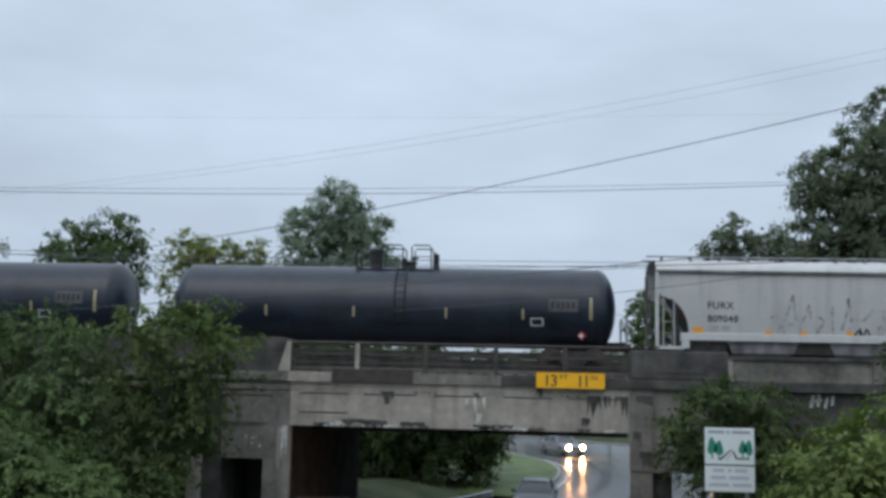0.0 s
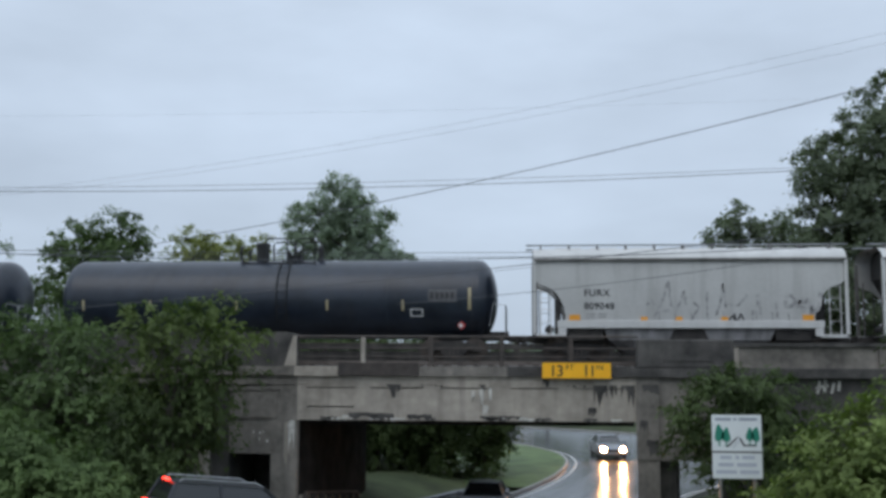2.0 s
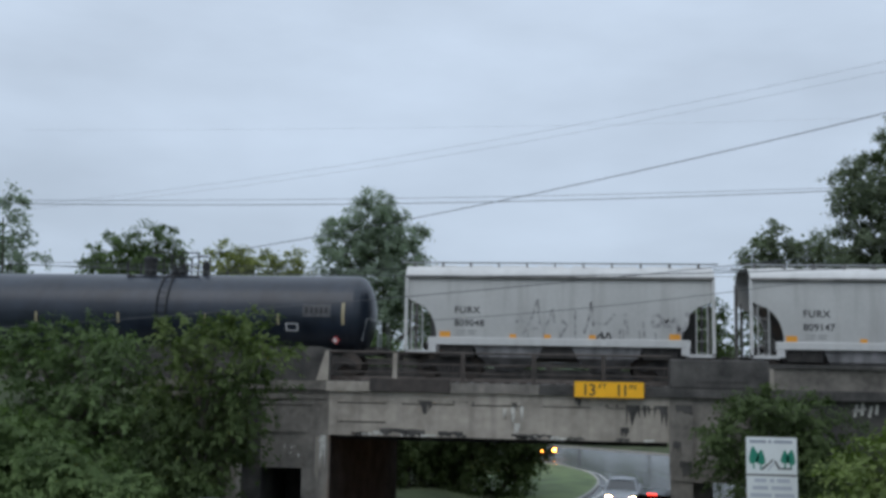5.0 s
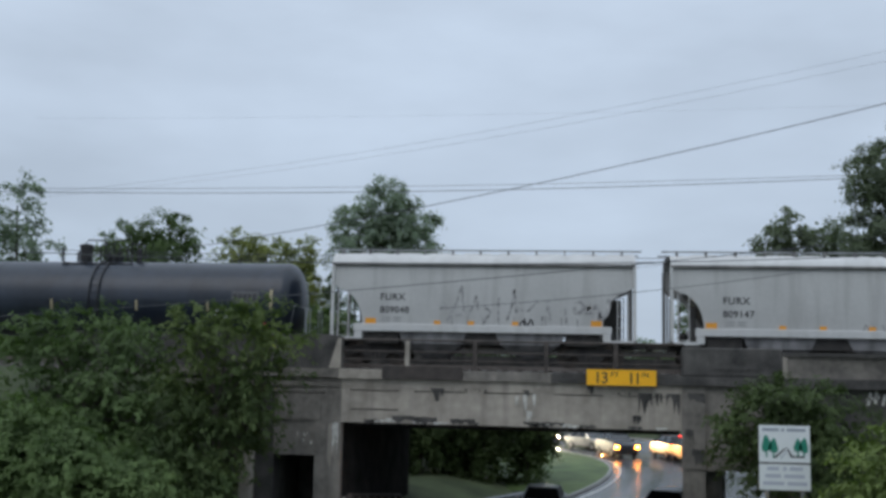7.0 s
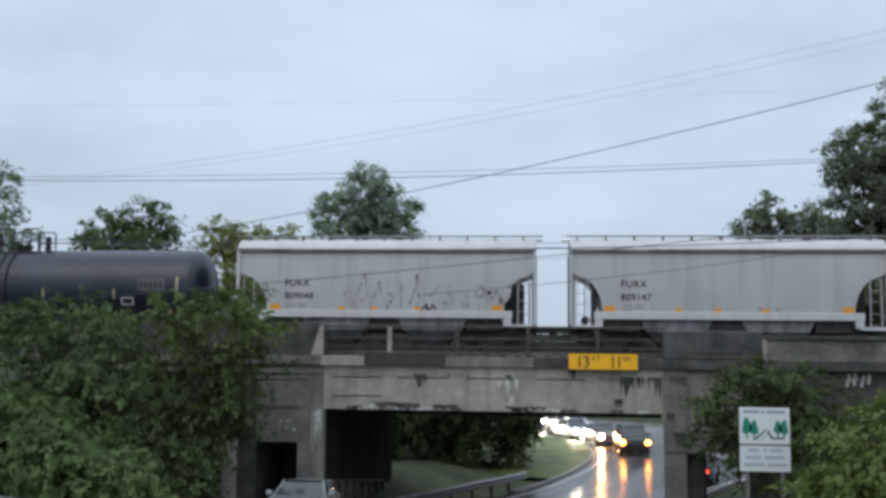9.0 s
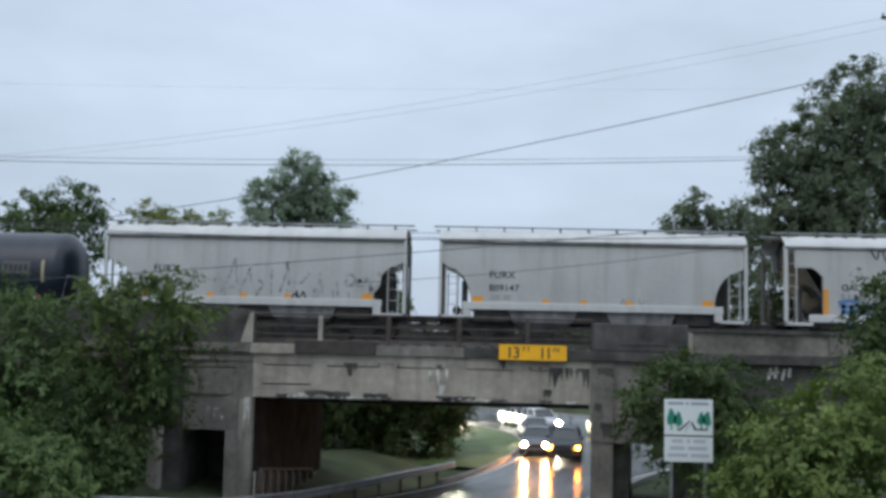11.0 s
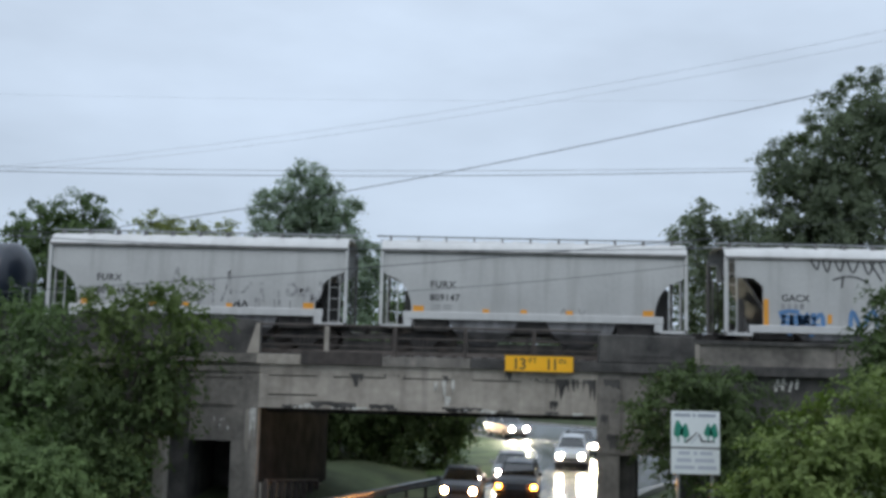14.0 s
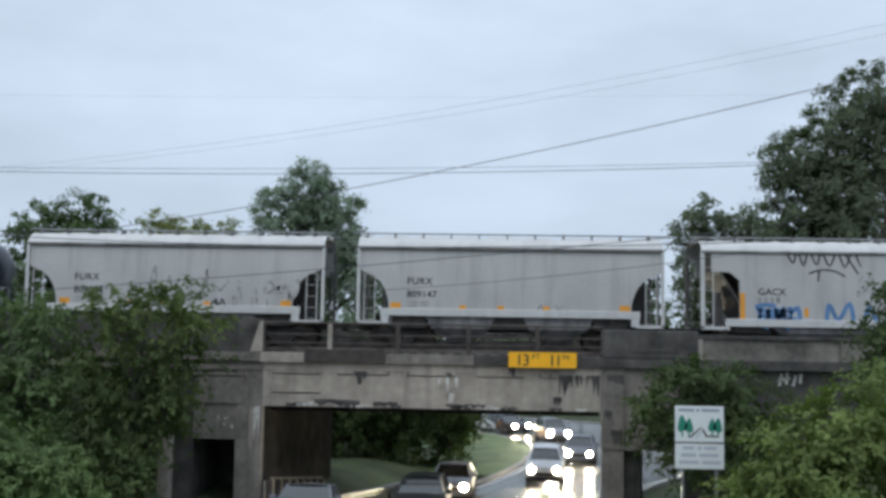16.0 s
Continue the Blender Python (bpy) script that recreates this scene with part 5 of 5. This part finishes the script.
# east of the opening
tree("shrub", "dark ivy-like shrub in front of the abutment", (7.4, 35.6), [(7.0, 35.6, 5.0, 1.3, 0.9, 0.9), (8.8, 35.6, 4.7, 1.3, 0.9, 1.0), (6.0, 35.7, 4.4, 0.8, 0.7, 0.8), (7.3, 35.5, 3.7, 1.3, 0.9, 1.0), (8.6, 35.4, 3.2, 1.5, 0.9, 1.1), (6.7, 35.5, 2.9, 0.6, 0.6, 0.6)], LEAF_DARK, 0.17, 0.52, 1.4, 91, 0.1, "shrub", "bank shrubs", feather=0.7)
tree("shrub", "bright green shrub on the near bank", (9, 25.4), [(9.9, 25.2, 5.0, 1.1, 1.0, 1.0), (8.5, 25.2, 4.5, 1.0, 0.9, 0.9), (7.5, 25.2, 3.9, 0.8, 0.9, 0.75), (6.6, 25.1, 3.0, 0.6, 0.7, 0.55), (9.0, 24.9, 3.5, 1.6, 1.0, 0.9), (7.4, 24.9, 2.9, 1.4, 1.0, 0.8)], LEAF_BRIGHT, 0.16, 0.5, 1.5, 92, 0.08, "shrub", "bank shrubs", feather=0.7)
tree("shrub", "bright green shrub climbing the near bank", (12.2, 25.8), [(12.0, 25.8, 5.5, 1.3, 1.1, 1.1), (13.8, 26, 6.0, 1.4, 1.2, 1.3), (12.6, 25.2, 4.0, 1.8, 1.0, 1.1)], LEAF_BRIGHT, 0.16, 0.5, 1.5, 93, 0.08, "shrub", "bank shrubs", feather=0.7)
tree("tree", "slender dark sapling beside the parapet", (12.0, 30.5), [(12.1, 30.5, 8.0, 0.55, 0.5, 0.9), (11.8, 30.5, 6.9, 0.8, 0.6, 0.8), (12.6, 30.5, 7.0, 0.8, 0.7, 1.2), (12.0, 30.4, 5.8, 1.1, 0.8, 0.9), (13.6, 30.5, 6.6, 1.1, 0.9, 1.4)], LEAF_DARK, 0.17, 0.32, 1.4, 94, 0.07, feather=1.0)
# far woods that close the horizon
bmw = []
rw = np.random.default_rng(5)
for k in range(150):
    a = -1.25 + 2.5 * k / 150
    d = rw.uniform(150, 240)
    bmw.append((d * math.sin(a), d * math.cos(a) + 20, rw.uniform(1.5, 5.0), rw.uniform(5, 9), 5, rw.uniform(4, 6.5)))
woods = leaves("far_woods", bmw, LEAF_GREY_HAZE, 1.3, 2.4, 1.0, 6)
tagged(woods, "distant hazy green woods along the horizon", "woods", kind="stuff")

house = thing("house", "small white house far beyond the railway", "house", pose(0.6, 150, float(ground_height(np.array([0.6]), np.array([150.0]))[0])))
part("wall", B(-1.5, 1.5, 0, 6, -0.3, 6.0), WHITE_PAINT, house, "white painted wall")
part("roof", plate(bmesh.new(), [(-1.8, 5.9), (1.8, 5.9), (0, 7.0)], -0.3, 6.3), STEEL, house, "dark pitched roof")
for x in (-0.8, 0.8):
    part("window", B(x - 0.35, x + 0.35, -0.04, 0.02, 3.2, 4.2), CAR_GLASS, house)
# ---------------------------------------------------------------- pole and overhead wires
pole = thing("utility_pole", "dark wooden utility pole with a crossarm", "utility pole", pose(18.4, 45.15, 5.0))
part("post", tube(bmesh.new(), [(0, 0, -1), (0, 0, 8), (0, 0, 17.5)], [0.2, 0.17, 0.13], 12), WOOD_POLE, pole)
part("crossarm", B(-0.55, 0.55, -0.2, -0.1, 16.2, 16.34), WOOD_POLE, pole)
for x in (-0.48, 0.48):
    part("insulator", tube(bmesh.new(), [(x, -0.15, 16.34), (x, -0.15, 16.42), (x, -0.15, 16.5)], [0.03, 0.06, 0.04], 8), GALV, pole)


def wire(a, b, sag, r, label="thin dark overhead wire crossing the sky"):
    bm = bmesh.new()
    a, b = Vector(a), Vector(b)
    tube(bm, [a.lerp(b, u) - Vector((0, 0, sag * 4 * u * (1 - u))) for u in [k / 24 for k in range(25)]], r, 5, cap=False)
    ob = tagged(new("overhead_wire", mesh_of("overhead_wire", bm, WIRE)), label, "wire", "overhead wires")
    return ob
wire((-35.81, 55.0, 16.10), (21.22, 55.0, 16.98), 0.35, 0.013)
wire((-35.79, 55.0, 15.94), (21.21, 55.0, 16.89), 0.51, 0.020)
wire((-24.69, 65.0, 13.82), (18.25, 45.0, 19.16), 0.55, 0.024)
wire((-44.35, 65.0, 16.83), (18.25, 45.0, 21.33), 1.25, 0.0065)
wire((-44.33, 65.0, 16.60), (18.25, 45.0, 20.86), 1.25, 0.006)
wire((-33.38, 60.0, 21.46), (26.67, 60.0, 22.01), 0.29, 0.0035)
wire((-31.84, 52.0, 12.28), (20.86, 52.0, 12.17), 0.29, 0.016)
wire((-31.82, 52.0, 12.06), (20.84, 52.0, 11.69), 0.14, 0.013)
wire((-1.65, 52.0, 10.94), (20.02, 52.0, 13.91), 0.26, 0.010)
wire((-21.22, 36.0, 7.90), (8.87, 36.0, 10.78), 0.17, 0.015)
wire((-20.11, 36.0, 10.36), (10.06, 36.0, 10.40), 0.36, 0.017)
wire((-4.28, 36.0, 8.44), (8.83, 36.0, 9.95), 0.14, 0.011)

# ---------------------------------------------------------------- guard rails beside the road
def along(s, off, up=0.0):
    p = np.array([np.interp(s, ARC, LINE[:, k]) for k in range(3)])
    r = np.array([np.interp(s, ARC, RIGHT[:, k]) for k in range(3)])
    return Vector(p + r * off) + Vector((0, 0, up))


def guard_rail(name, label, s0, s1, off):
    g = thing(name, label, "guard rail", pose(*along(s0, off)))
    base = g.matrix_basis.translation
    bm = bmesh.new()
    prev = None
    n = int((s1 - s0) / 0.8)
    shape = [(0.0, 0.45), (-0.07, 0.5), (-0.07, 0.55), (0.0, 0.6), (0.0, 0.64), (-0.07, 0.69), (-0.07, 0.74), (0.0, 0.79), (0.03, 0.79), (0.03, 0.45)]
    for k in range(n + 1):
        s = s0 + (s1 - s0) * k / n
        drop = 0.5 * (1 - min(1, max(0, (s - 72) / 14)))
        row = [bm.verts.new(along(s, off - o, z - drop) - base) for o, z in shape]
        if prev:
            for i in range(len(row)):
                j = (i + 1) % len(row)
                bm.faces.new((prev[i], prev[j], row[j], row[i]))
        prev = row
    part("beam", bm, GALV, g, "wet galvanised corrugated beam")
    k = 0
    while s0 + 0.3 + k * 1.9 < s1:
        p = along(s0 + 0.3 + k * 1.9, off - 0.1) - base
        drop = 0.5 * (1 - min(1, max(0, (s0 + 0.3 + k * 1.9 - 72) / 14)))
        part("post", B(p.x - 0.06, p.x + 0.06, p.y - 0.06, p.y + 0.06, p.z - 0.9, p.z + 0.78 - drop), STEEL, g)
        k += 1
    return g


guard_rail("guard_rail", "wet galvanised guard rail along the road edge", 57.0, 91.5, -HALF - 0.35)
fence = thing("picket_railing", "dark stubby railing posts along the underpass wall", "railing", pose(-7.93, 38.45, 0.1))
for k in range(8):
    x, y = 0.128 * k, 0.92 * k
    part("picket", B(x - 0.1, x + 0.1, y - 0.11, y + 0.11, -0.4, 1.38 - 0.12 * y, bevel=0.02), STEEL, fence)
part("handrail", tube(bmesh.new(), [(0, -0.1, 1.42), (0.128 * 7, 0.92 * 7 + 0.1, 1.42 - 0.12 * 6.44)], 0.06, 6), STEEL, fence)

# ---------------------------------------------------------------- road vehicles
def paint(name, color, metal=0.3):
    m = mat(name, color, 0.28, metal, vary=0.06, size=1.0, bump=0.0, spec=0.6)
    return m


PAINT_DARK = paint("charcoal_car_paint", (0.035, 0.038, 0.045))
PAINT_SILVER = paint("silver_car_paint", (0.3, 0.315, 0.335), 0.5)
PAINT_WHITE = paint("white_car_paint", (0.6, 0.62, 0.64), 0.1)
PAINT_GREY = paint("grey_car_paint", (0.14, 0.15, 0.17))
TAIL = glow("tail_light_glow", (1.0, 0.05, 0.03), 5.0)
TAIL_OFF = mat("red_lens", (0.25, 0.02, 0.02), 0.2, vary=0.1, bump=0)
AMBER = glow("amber_marker_glow", (1.0, 0.3, 0.03), 60.0)
HEAD = {k: glow("headlight_glow_" + k, c, e) for k, c, e in (("warm", (1.0, 0.46, 0.15), 1400.0), ("white", (1.0, 0.86, 0.58), 1800.0), ("bright", (1.0, 0.92, 0.7), 8000.0))}
WHEELS = []


def car(label, body_paint, tall, head, tails=False, amber=False, rack=False, scale=1.0):
    """Origin on the road under the middle; the front is towards +x."""
    c = thing("car", label, "car", group="cars on the road")
    if tall:
        low = [(-2.28, 0.42), (-2.34, 0.62), (-2.3, 1.08), (-2.2, 1.14), (1.05, 1.13), (1.95, 1.02), (2.22, 0.9), (2.3, 0.62), (2.24, 0.4)]
        g0, g1, zb, zr = (-2.22, 1.1), (-2.0, 0.35), 1.12, 1.68
    else:
        low = [(-2.25, 0.35), (-2.34, 0.6), (-2.3, 0.92), (-2.15, 1.0), (-1.5, 0.98), (0.95, 0.95), (1.9, 0.82), (2.22, 0.68), (2.3, 0.5), (2.24, 0.32)]
        g0, g1, zb, zr = (-1.75, 1.0), (-1.15, 0.2), 0.95, 1.44
    # shell with rounded shoulders
    bm = bmesh.new()
    rows = []
    for y, k in ((-0.9, 0.94), (-0.84, 1.0), (-0.45, 1.02), (0, 1.03), (0.45, 1.02), (0.84, 1.0), (0.9, 0.94)):
        rows.append([bm.verts.new((x * (1.0 if abs(y) < 0.5 else 0.975), y, 0.62 + (z - 0.62) * k)) for x, z in low])
    for p, q in zip(rows, rows[1:]):
        for i in range(len(p)):
            j = (i + 1) % len(p)
            bm.faces.new((p[i], q[i], q[j], p[j]))
    bm.faces.new(rows[0])
    bm.faces.new(rows[-1][::-1])
    part("body", bm, body_paint, c, smooth=False)
    # glasshouse
    bm = bmesh.new()
    b = [bm.verts.new(v) for v in ((g0[0], -0.8, zb), (g0[1], -0.8, zb), (g0[1], 0.8, zb), (g0[0], 0.8, zb))]
    t = [bm.verts.new(v) for v in ((g1[0], -0.62, zr - 0.04), (g1[1], -0.62, zr - 0.04), (g1[1], 0.62, zr - 0.04), (g1[0], 0.62, zr - 0.04))]
    for i in range(4):
        j = (i + 1) % 4
        bm.faces.new((b[i], b[j], t[j], t[i]))
    bm.faces.new(t)
    part("glasshouse", bm, CAR_GLASS, c, "dark reflective window glass")
    bm = bmesh.new()
    r = [[bm.verts.new((x, y, zr - 0.05 + 0.07 * (1 - (y / 0.66) ** 2) * (1 if 0 < k < 4 else 0.4))) for y in (-0.66, -0.4, 0, 0.4, 0.66)] for k, x in enumerate((g1[0] - 0.06, g1[0] + 0.2, (g1[0] + g1[1]) / 2, g1[1] - 0.2, g1[1] + 0.06))]
    for p, q in zip(r, r[1:]):
        for k in range(4):
            bm.faces.new((p[k], q[k], q[k + 1], p[k + 1]))
    part("roof", bm, body_paint, c, smooth=True)
    for s in (-1, 1):
        for x0, x1 in ((g0[0], g1[0]), (g0[1], g1[1]), ((g0[0] + g0[1]) / 2 - 0.2, (g1[0] + g1[1]) / 2)):
            part("pillar", tube(bmesh.new(), [(x0, s * 0.81, zb - 0.03), (x1, s * 0.63, zr - 0.04)], 0.045, 5), body_paint, c)
        part("mirror", B(0.72, 0.86, s * 0.98 - 0.1, s * 0.98 + 0.1, zb, zb + 0.15, bevel=0.02), body_paint, c)
        if rack:
            part("roof_rail", tube(bmesh.new(), [(g1[0] + 0.1, s * 0.58, zr - 0.02), (g1[0] + 0.2, s * 0.58, zr + 0.06), (g1[1] - 0.2, s * 0.58, zr + 0.06), (g1[1], s * 0.58, zr - 0.03)], 0.022, 6), GALV, c)
        hz = 0.78 if tall else 0.66
        lamp = part("headlight", lathe(bmesh.new(), [(-0.1, 0), (-0.08, 0.1), (0.03, 0.15), (0.11, 0.15), (0.11, 0.165), (-0.06, 0.165), (-0.12, 0)], 14), GALV, c, "headlight bowl", pose(2.27, s * 0.6, hz))
        part("bulb", lathe(bmesh.new(), [(-0.03, 0), (-0.02, 0.12), (0.0, 0.12), (0.01, 0.08), (0.012, 0)], 14), HEAD[head] if head else CAR_GLASS, lamp, "lit headlight lens" if head else "")
        if tails and tall and s > 0:
            part("brake_light", B(g1[0] - 0.1, g1[0] - 0.02, -0.2, 0.2, zr - 0.03, zr + 0.01), TAIL, c, "lit red brake light at the roof edge")
        if amber:
            part("marker_light", B(2.2, 2.37, s * 0.76 - 0.11, s * 0.76 + 0.11, hz - 0.08, hz + 0.1, bevel=0.02), AMBER, c, "amber marker light")
        part("tail_light", B(-2.36, -2.22, s * 0.74 - 0.1, s * 0.74 + 0.1, hz, hz + (0.3 if tall else 0.14), bevel=0.02), TAIL if tails else TAIL_OFF, c, "red tail light")
    part("grille", B(2.24, 2.32, -0.42, 0.42, 0.5, 0.66), BLACK_STEEL, c)
    part("bumper", B(2.18, 2.35, -0.82, 0.82, 0.3, 0.46, bevel=0.04), BLACK_STEEL if tall else body_paint, c)
    part("bumper", B(-2.4, -2.2, -0.82, 0.82, 0.36, 0.54, bevel=0.04), BLACK_STEEL if tall else body_paint, c)
    part("plate_panel", B(-2.385, -2.34, -0.2, 0.2, 0.66, 0.78), WHITE_PAINT, c)
    part("underbody", B(-2.1, 2.1, -0.8, 0.8, 0.22, 0.42), BLACK_STEEL, c)
    for x in (-1.4, 1.42):
        for s in (-1, 1):
            tyre = part("wheel", lathe(bmesh.new(), [(-0.1, 0.2), (-0.11, 0.3), (-0.08, 0.335), (0.08, 0.335), (0.11, 0.3), (0.1, 0.2)], 18), RUBBER, c, "", pose(x, s * 0.82, 0.335, 0, 0, 90))
            bm = lathe(bmesh.new(), [(-0.06, 0.2), (-0.05, 0.05), (0.05, 0.05), (0.06, 0.2)], 10)
            for k in range(5):
                a = 2 * math.pi * k / 5
                box(bm, -0.085, 0.085, 0.12 * math.cos(a) - 0.03, 0.12 * math.cos(a) + 0.03, 0.12 * math.sin(a) - 0.03, 0.12 * math.sin(a) + 0.03)
            part("rim", bm, GALV, tyre)
            WHEELS.append((tyre, c, x, s * 0.82))
    return c


CARS = [
    (car("grey sedan with warm headlights on the wet road", PAINT_GREY, False, "warm"), [(0, 91.1, -1.9), (0.5, 89.2, -1.9), (1, 87.6, -1.9), (1.5, 86, -1.9), (2, 84.6, -1.9), (2.5, 83, -1.9), (3, 80.8, -1.9), (4, 75.5, -1.9), (5, 68, -1.9), (6.5, 55, -1.9), (8, 41, -1.9), (10, 26, -1.9), (16, 6, -1.9)]),
    (car("silver sedan with warm headlights on the wet road", PAINT_SILVER, False, "warm"), [(0, 126.2, 0.28), (0.5, 123.2, 0), (1, 119.5, -0.5), (1.5, 116.2, -0.8), (2, 112.6, -1), (2.5, 110, -1.05), (3, 107.9, -1.15), (3.5, 105.7, -1.25), (4, 103, -1.33), (5, 97.5, -1.3), (6, 91.6, -1.4), (7, 85.9, -1.75), (7.5, 83, -2.3), (8, 79.3, -2.5), (8.5, 75.7, -2.5), (9, 71.9, -2.2), (9.5, 67.5, -1.3), (10, 62, -1.2), (11, 52, -1.2), (13, 33, -1.2), (16, 9, -1.2)]),
    (car("dark charcoal utility car with roof rails, seen from behind", PAINT_DARK, True, "", tails=True, rack=True), [(0, 45, 2.3), (1, 57, 2.3), (1.5, 63.6, 2.3), (2, 68.2, 2.3), (2.5, 72, 2.3), (3, 74.6, 2.3), (3.5, 76.6, 2.3), (4, 79, 2.3), (4.4, 83, 2.3), (5.2, 94, 2.3), (6, 105, 2.3), (7, 120, 2.3), (8, 136, 2.3), (10, 165, 2.3), (16, 250, 2.3)]),
    (car("grey utility car with roof rails on the wet road", PAINT_GREY, True, "", rack=True), [(0, 36, 2.3), (1.5, 52.5, 2.3), (2.5, 62.7, 2.3), (3, 68.4, 2.3), (3.3, 70.2, 2.3), (4, 73.5, 2.3), (4.4, 77, 2.3), (5.4, 91, 2.3), (6.2, 103, 2.3), (7, 116, 2.3), (8, 131, 2.3), (10, 158, 2.3), (16, 244, 2.3)]),
    (car("dark car with red tail lights leaving the underpass", PAINT_DARK, False, "", tails=True), [(0, 18, 2.7), (2.5, 40, 2.7), (4.2, 59, 2.7), (5, 68, 2.7), (5.7, 77, 2.7), (6.3, 86.5, 2.7), (6.5, 88, 2.7), (7, 89.6, 2.7), (8, 93, 2.7), (9, 98, 2.7), (9.7, 103, 2.7), (12, 125, 2.7), (16, 182, 2.7)]),
    (car("dark grey sedan with warm headlights in the queue", PAINT_GREY, False, "warm"), [(0, 195, -2), (4, 150, -1), (6.5, 132, 0.5), (7, 129.5, 0.2), (7.5, 126.2, -0.6), (8, 122.6, -1.7), (8.5, 119.5, -2.2), (9, 116.8, -2.4), (9.5, 113.6, -2.8), (10.5, 107.5, -2.8), (12, 98.4, -2.8), (12.5, 95.2, -2.7), (13, 92.9, -2.75), (13.5, 90.4, -2.7), (14, 87.6, -2.5), (14.5, 84.4, -2.1), (15, 80.5, -1.4), (16, 72.5, 0.5)]),
    (car("dark utility car with amber marker lights in the queue", PAINT_DARK, True, "", amber=True), [(0, 186, -1), (4, 143, -1), (5.5, 130, -1), (6.5, 124.2, -1.1), (7, 121.5, -1.35), (7.5, 118.9, -1.4), (8, 116, -1.45), (8.5, 112.8, -1.55), (9, 110.2, -1.5), (9.5, 108.2, -1.3), (12, 98.4, -0.7), (12.5, 95.9, -0.6), (13, 94, -0.65), (13.5, 92, -0.67), (14, 89.8, -0.65), (14.5, 87.1, -0.55), (15, 84.4, -0.5), (16, 78.6, 0.2)]),
    (car("silver sedan with white headlights in the queue", PAINT_SILVER, False, "white"), [(0, 203, -1), (4, 158, -0.5), (6.5, 139, 0), (7, 136, -0.1), (8, 129.3, -1.8), (9, 123, -2.8), (9.5, 120, -2.95), (12, 105.5, -2.95), (13, 101, -2.95), (13.5, 98.4, -2.95), (14, 95.8, -2.95), (15, 92, -3), (15.5, 90, -3), (16, 87.3, -3)]),
    (car("white utility car with white headlights in the queue", PAINT_WHITE, True, "white"), [(0, 210, -0.7), (4, 165, -0.7), (6.5, 145, -0.7), (7, 142.5, -0.7), (9, 128.5, -0.6), (12, 114.2, -1.4), (12.5, 112.6, -1.35), (13, 110.3, -1.3), (13.5, 107, -1.14), (14, 104, -1.05), (14.5, 101.1, -0.9), (15, 98.6, -1), (15.5, 97, -1.2), (16, 95.2, -1.24)]),
    (car("grey sedan with white headlights in the queue", PAINT_GREY, False, "white"), [(0, 217, 0.6), (4, 172, 0.3), (6.5, 151, 0), (7, 148.5, 0), (9, 136, 0.3), (12, 121, -0.2), (13, 116.4, -0.4), (14, 110.6, -0.5), (15, 106.8, -0.6), (16, 104.3, -0.85)]),
    (car("silver utility car with dazzling headlights at the bend", PAINT_SILVER, True, "bright"), [(0, 226, -1.9), (4, 182, -1.9), (7, 155, -2), (9, 142, -2), (12, 131.5, -2.6), (13, 128.8, -2.5), (13.5, 127.6, -2.2), (14, 126, -1.9), (14.5, 123, -2.1), (15, 120.2, -2.2), (15.5, 118, -2), (16, 115.3, -1.9)]),
    (car("distant dark sedan with white headlights in the queue", PAINT_DARK, False, "white"), [(0, 234, -1.9), (4, 192, -1.5), (9, 152, -1), (12, 143, -0.5), (14, 137.3, 0.2), (15, 133, -0.3), (16, 127.5, -1.5)]),
    (car("distant white sedan with white headlights in the queue", PAINT_WHITE, False, "white"), [(0, 242, -1.7), (4, 200, -1.7), (9, 159, -1.7), (12, 149, -1.7), (14, 139.5, -1.7), (16, 130.4, -1.7)]),
    (car("distant grey car with warm headlights in the queue", PAINT_GREY, True, "warm"), [(0, 250, -1.9), (4, 210, -1.9), (9, 168, -1.9), (12, 156, -1.9), (14, 145.5, -1.9), (16, 136, -1.9)]),
]


def car_pose(s, off, back):
    """A car on the road, by its way along it and its offset from the middle."""
    def lane(v):
        return along(v, off)
    a, b = lane(s - 1.2), lane(s + 1.2)
    d = (b - a) * (-1 if back else 1)
    p = lane(s)
    turn = math.degrees(math.atan2(d.y, d.x))
    if back:
        # oncoming cars swing wide through the underpass before they turn into the bend
        straight = math.degrees(math.atan2(-p.y, -p.x))
        turn += 0.85 * ((straight - turn + 180) % 360 - 180) * float(ease(54, 66, s) * (1 - ease(98, 110, s)))
    return pose(p.x, p.y, (a.z + b.z) / 2 + 0.012, 0, -math.degrees(math.atan2(d.z, math.hypot(d.x, d.y))), turn)


def extra_motions():
    tracks = {}
    for c, rows in CARS:
        ts, ss, offs = zip(*rows)
        walk(c, [(k * 0.4, car_pose(float(np.interp(k * 0.4, ts, ss)), float(np.interp(k * 0.4, ts, offs)), ss[-1] < ss[0])) for k in range(41)])
        tracks[c.name] = (ts, ss)
    for wheel, c, x, y in WHEELS:
        ts, ss = tracks[c.name]
        rows, turned, last = [], 0.0, -9.0
        for f in range(481):
            turn = math.degrees(abs(float(np.interp(f / 30, ts, ss)) - ss[0]) / 0.335)
            if f in (0, 480) or turn - last > 55:
                m = Matrix.Translation((x, y, 0.335)) @ Matrix.Rotation(radians(turn), 4, "Y") @ Matrix.Rotation(radians(90), 4, "Z")
                rows.append((f / 30, m))
                last = turn
        walk(wheel, rows)


motions()
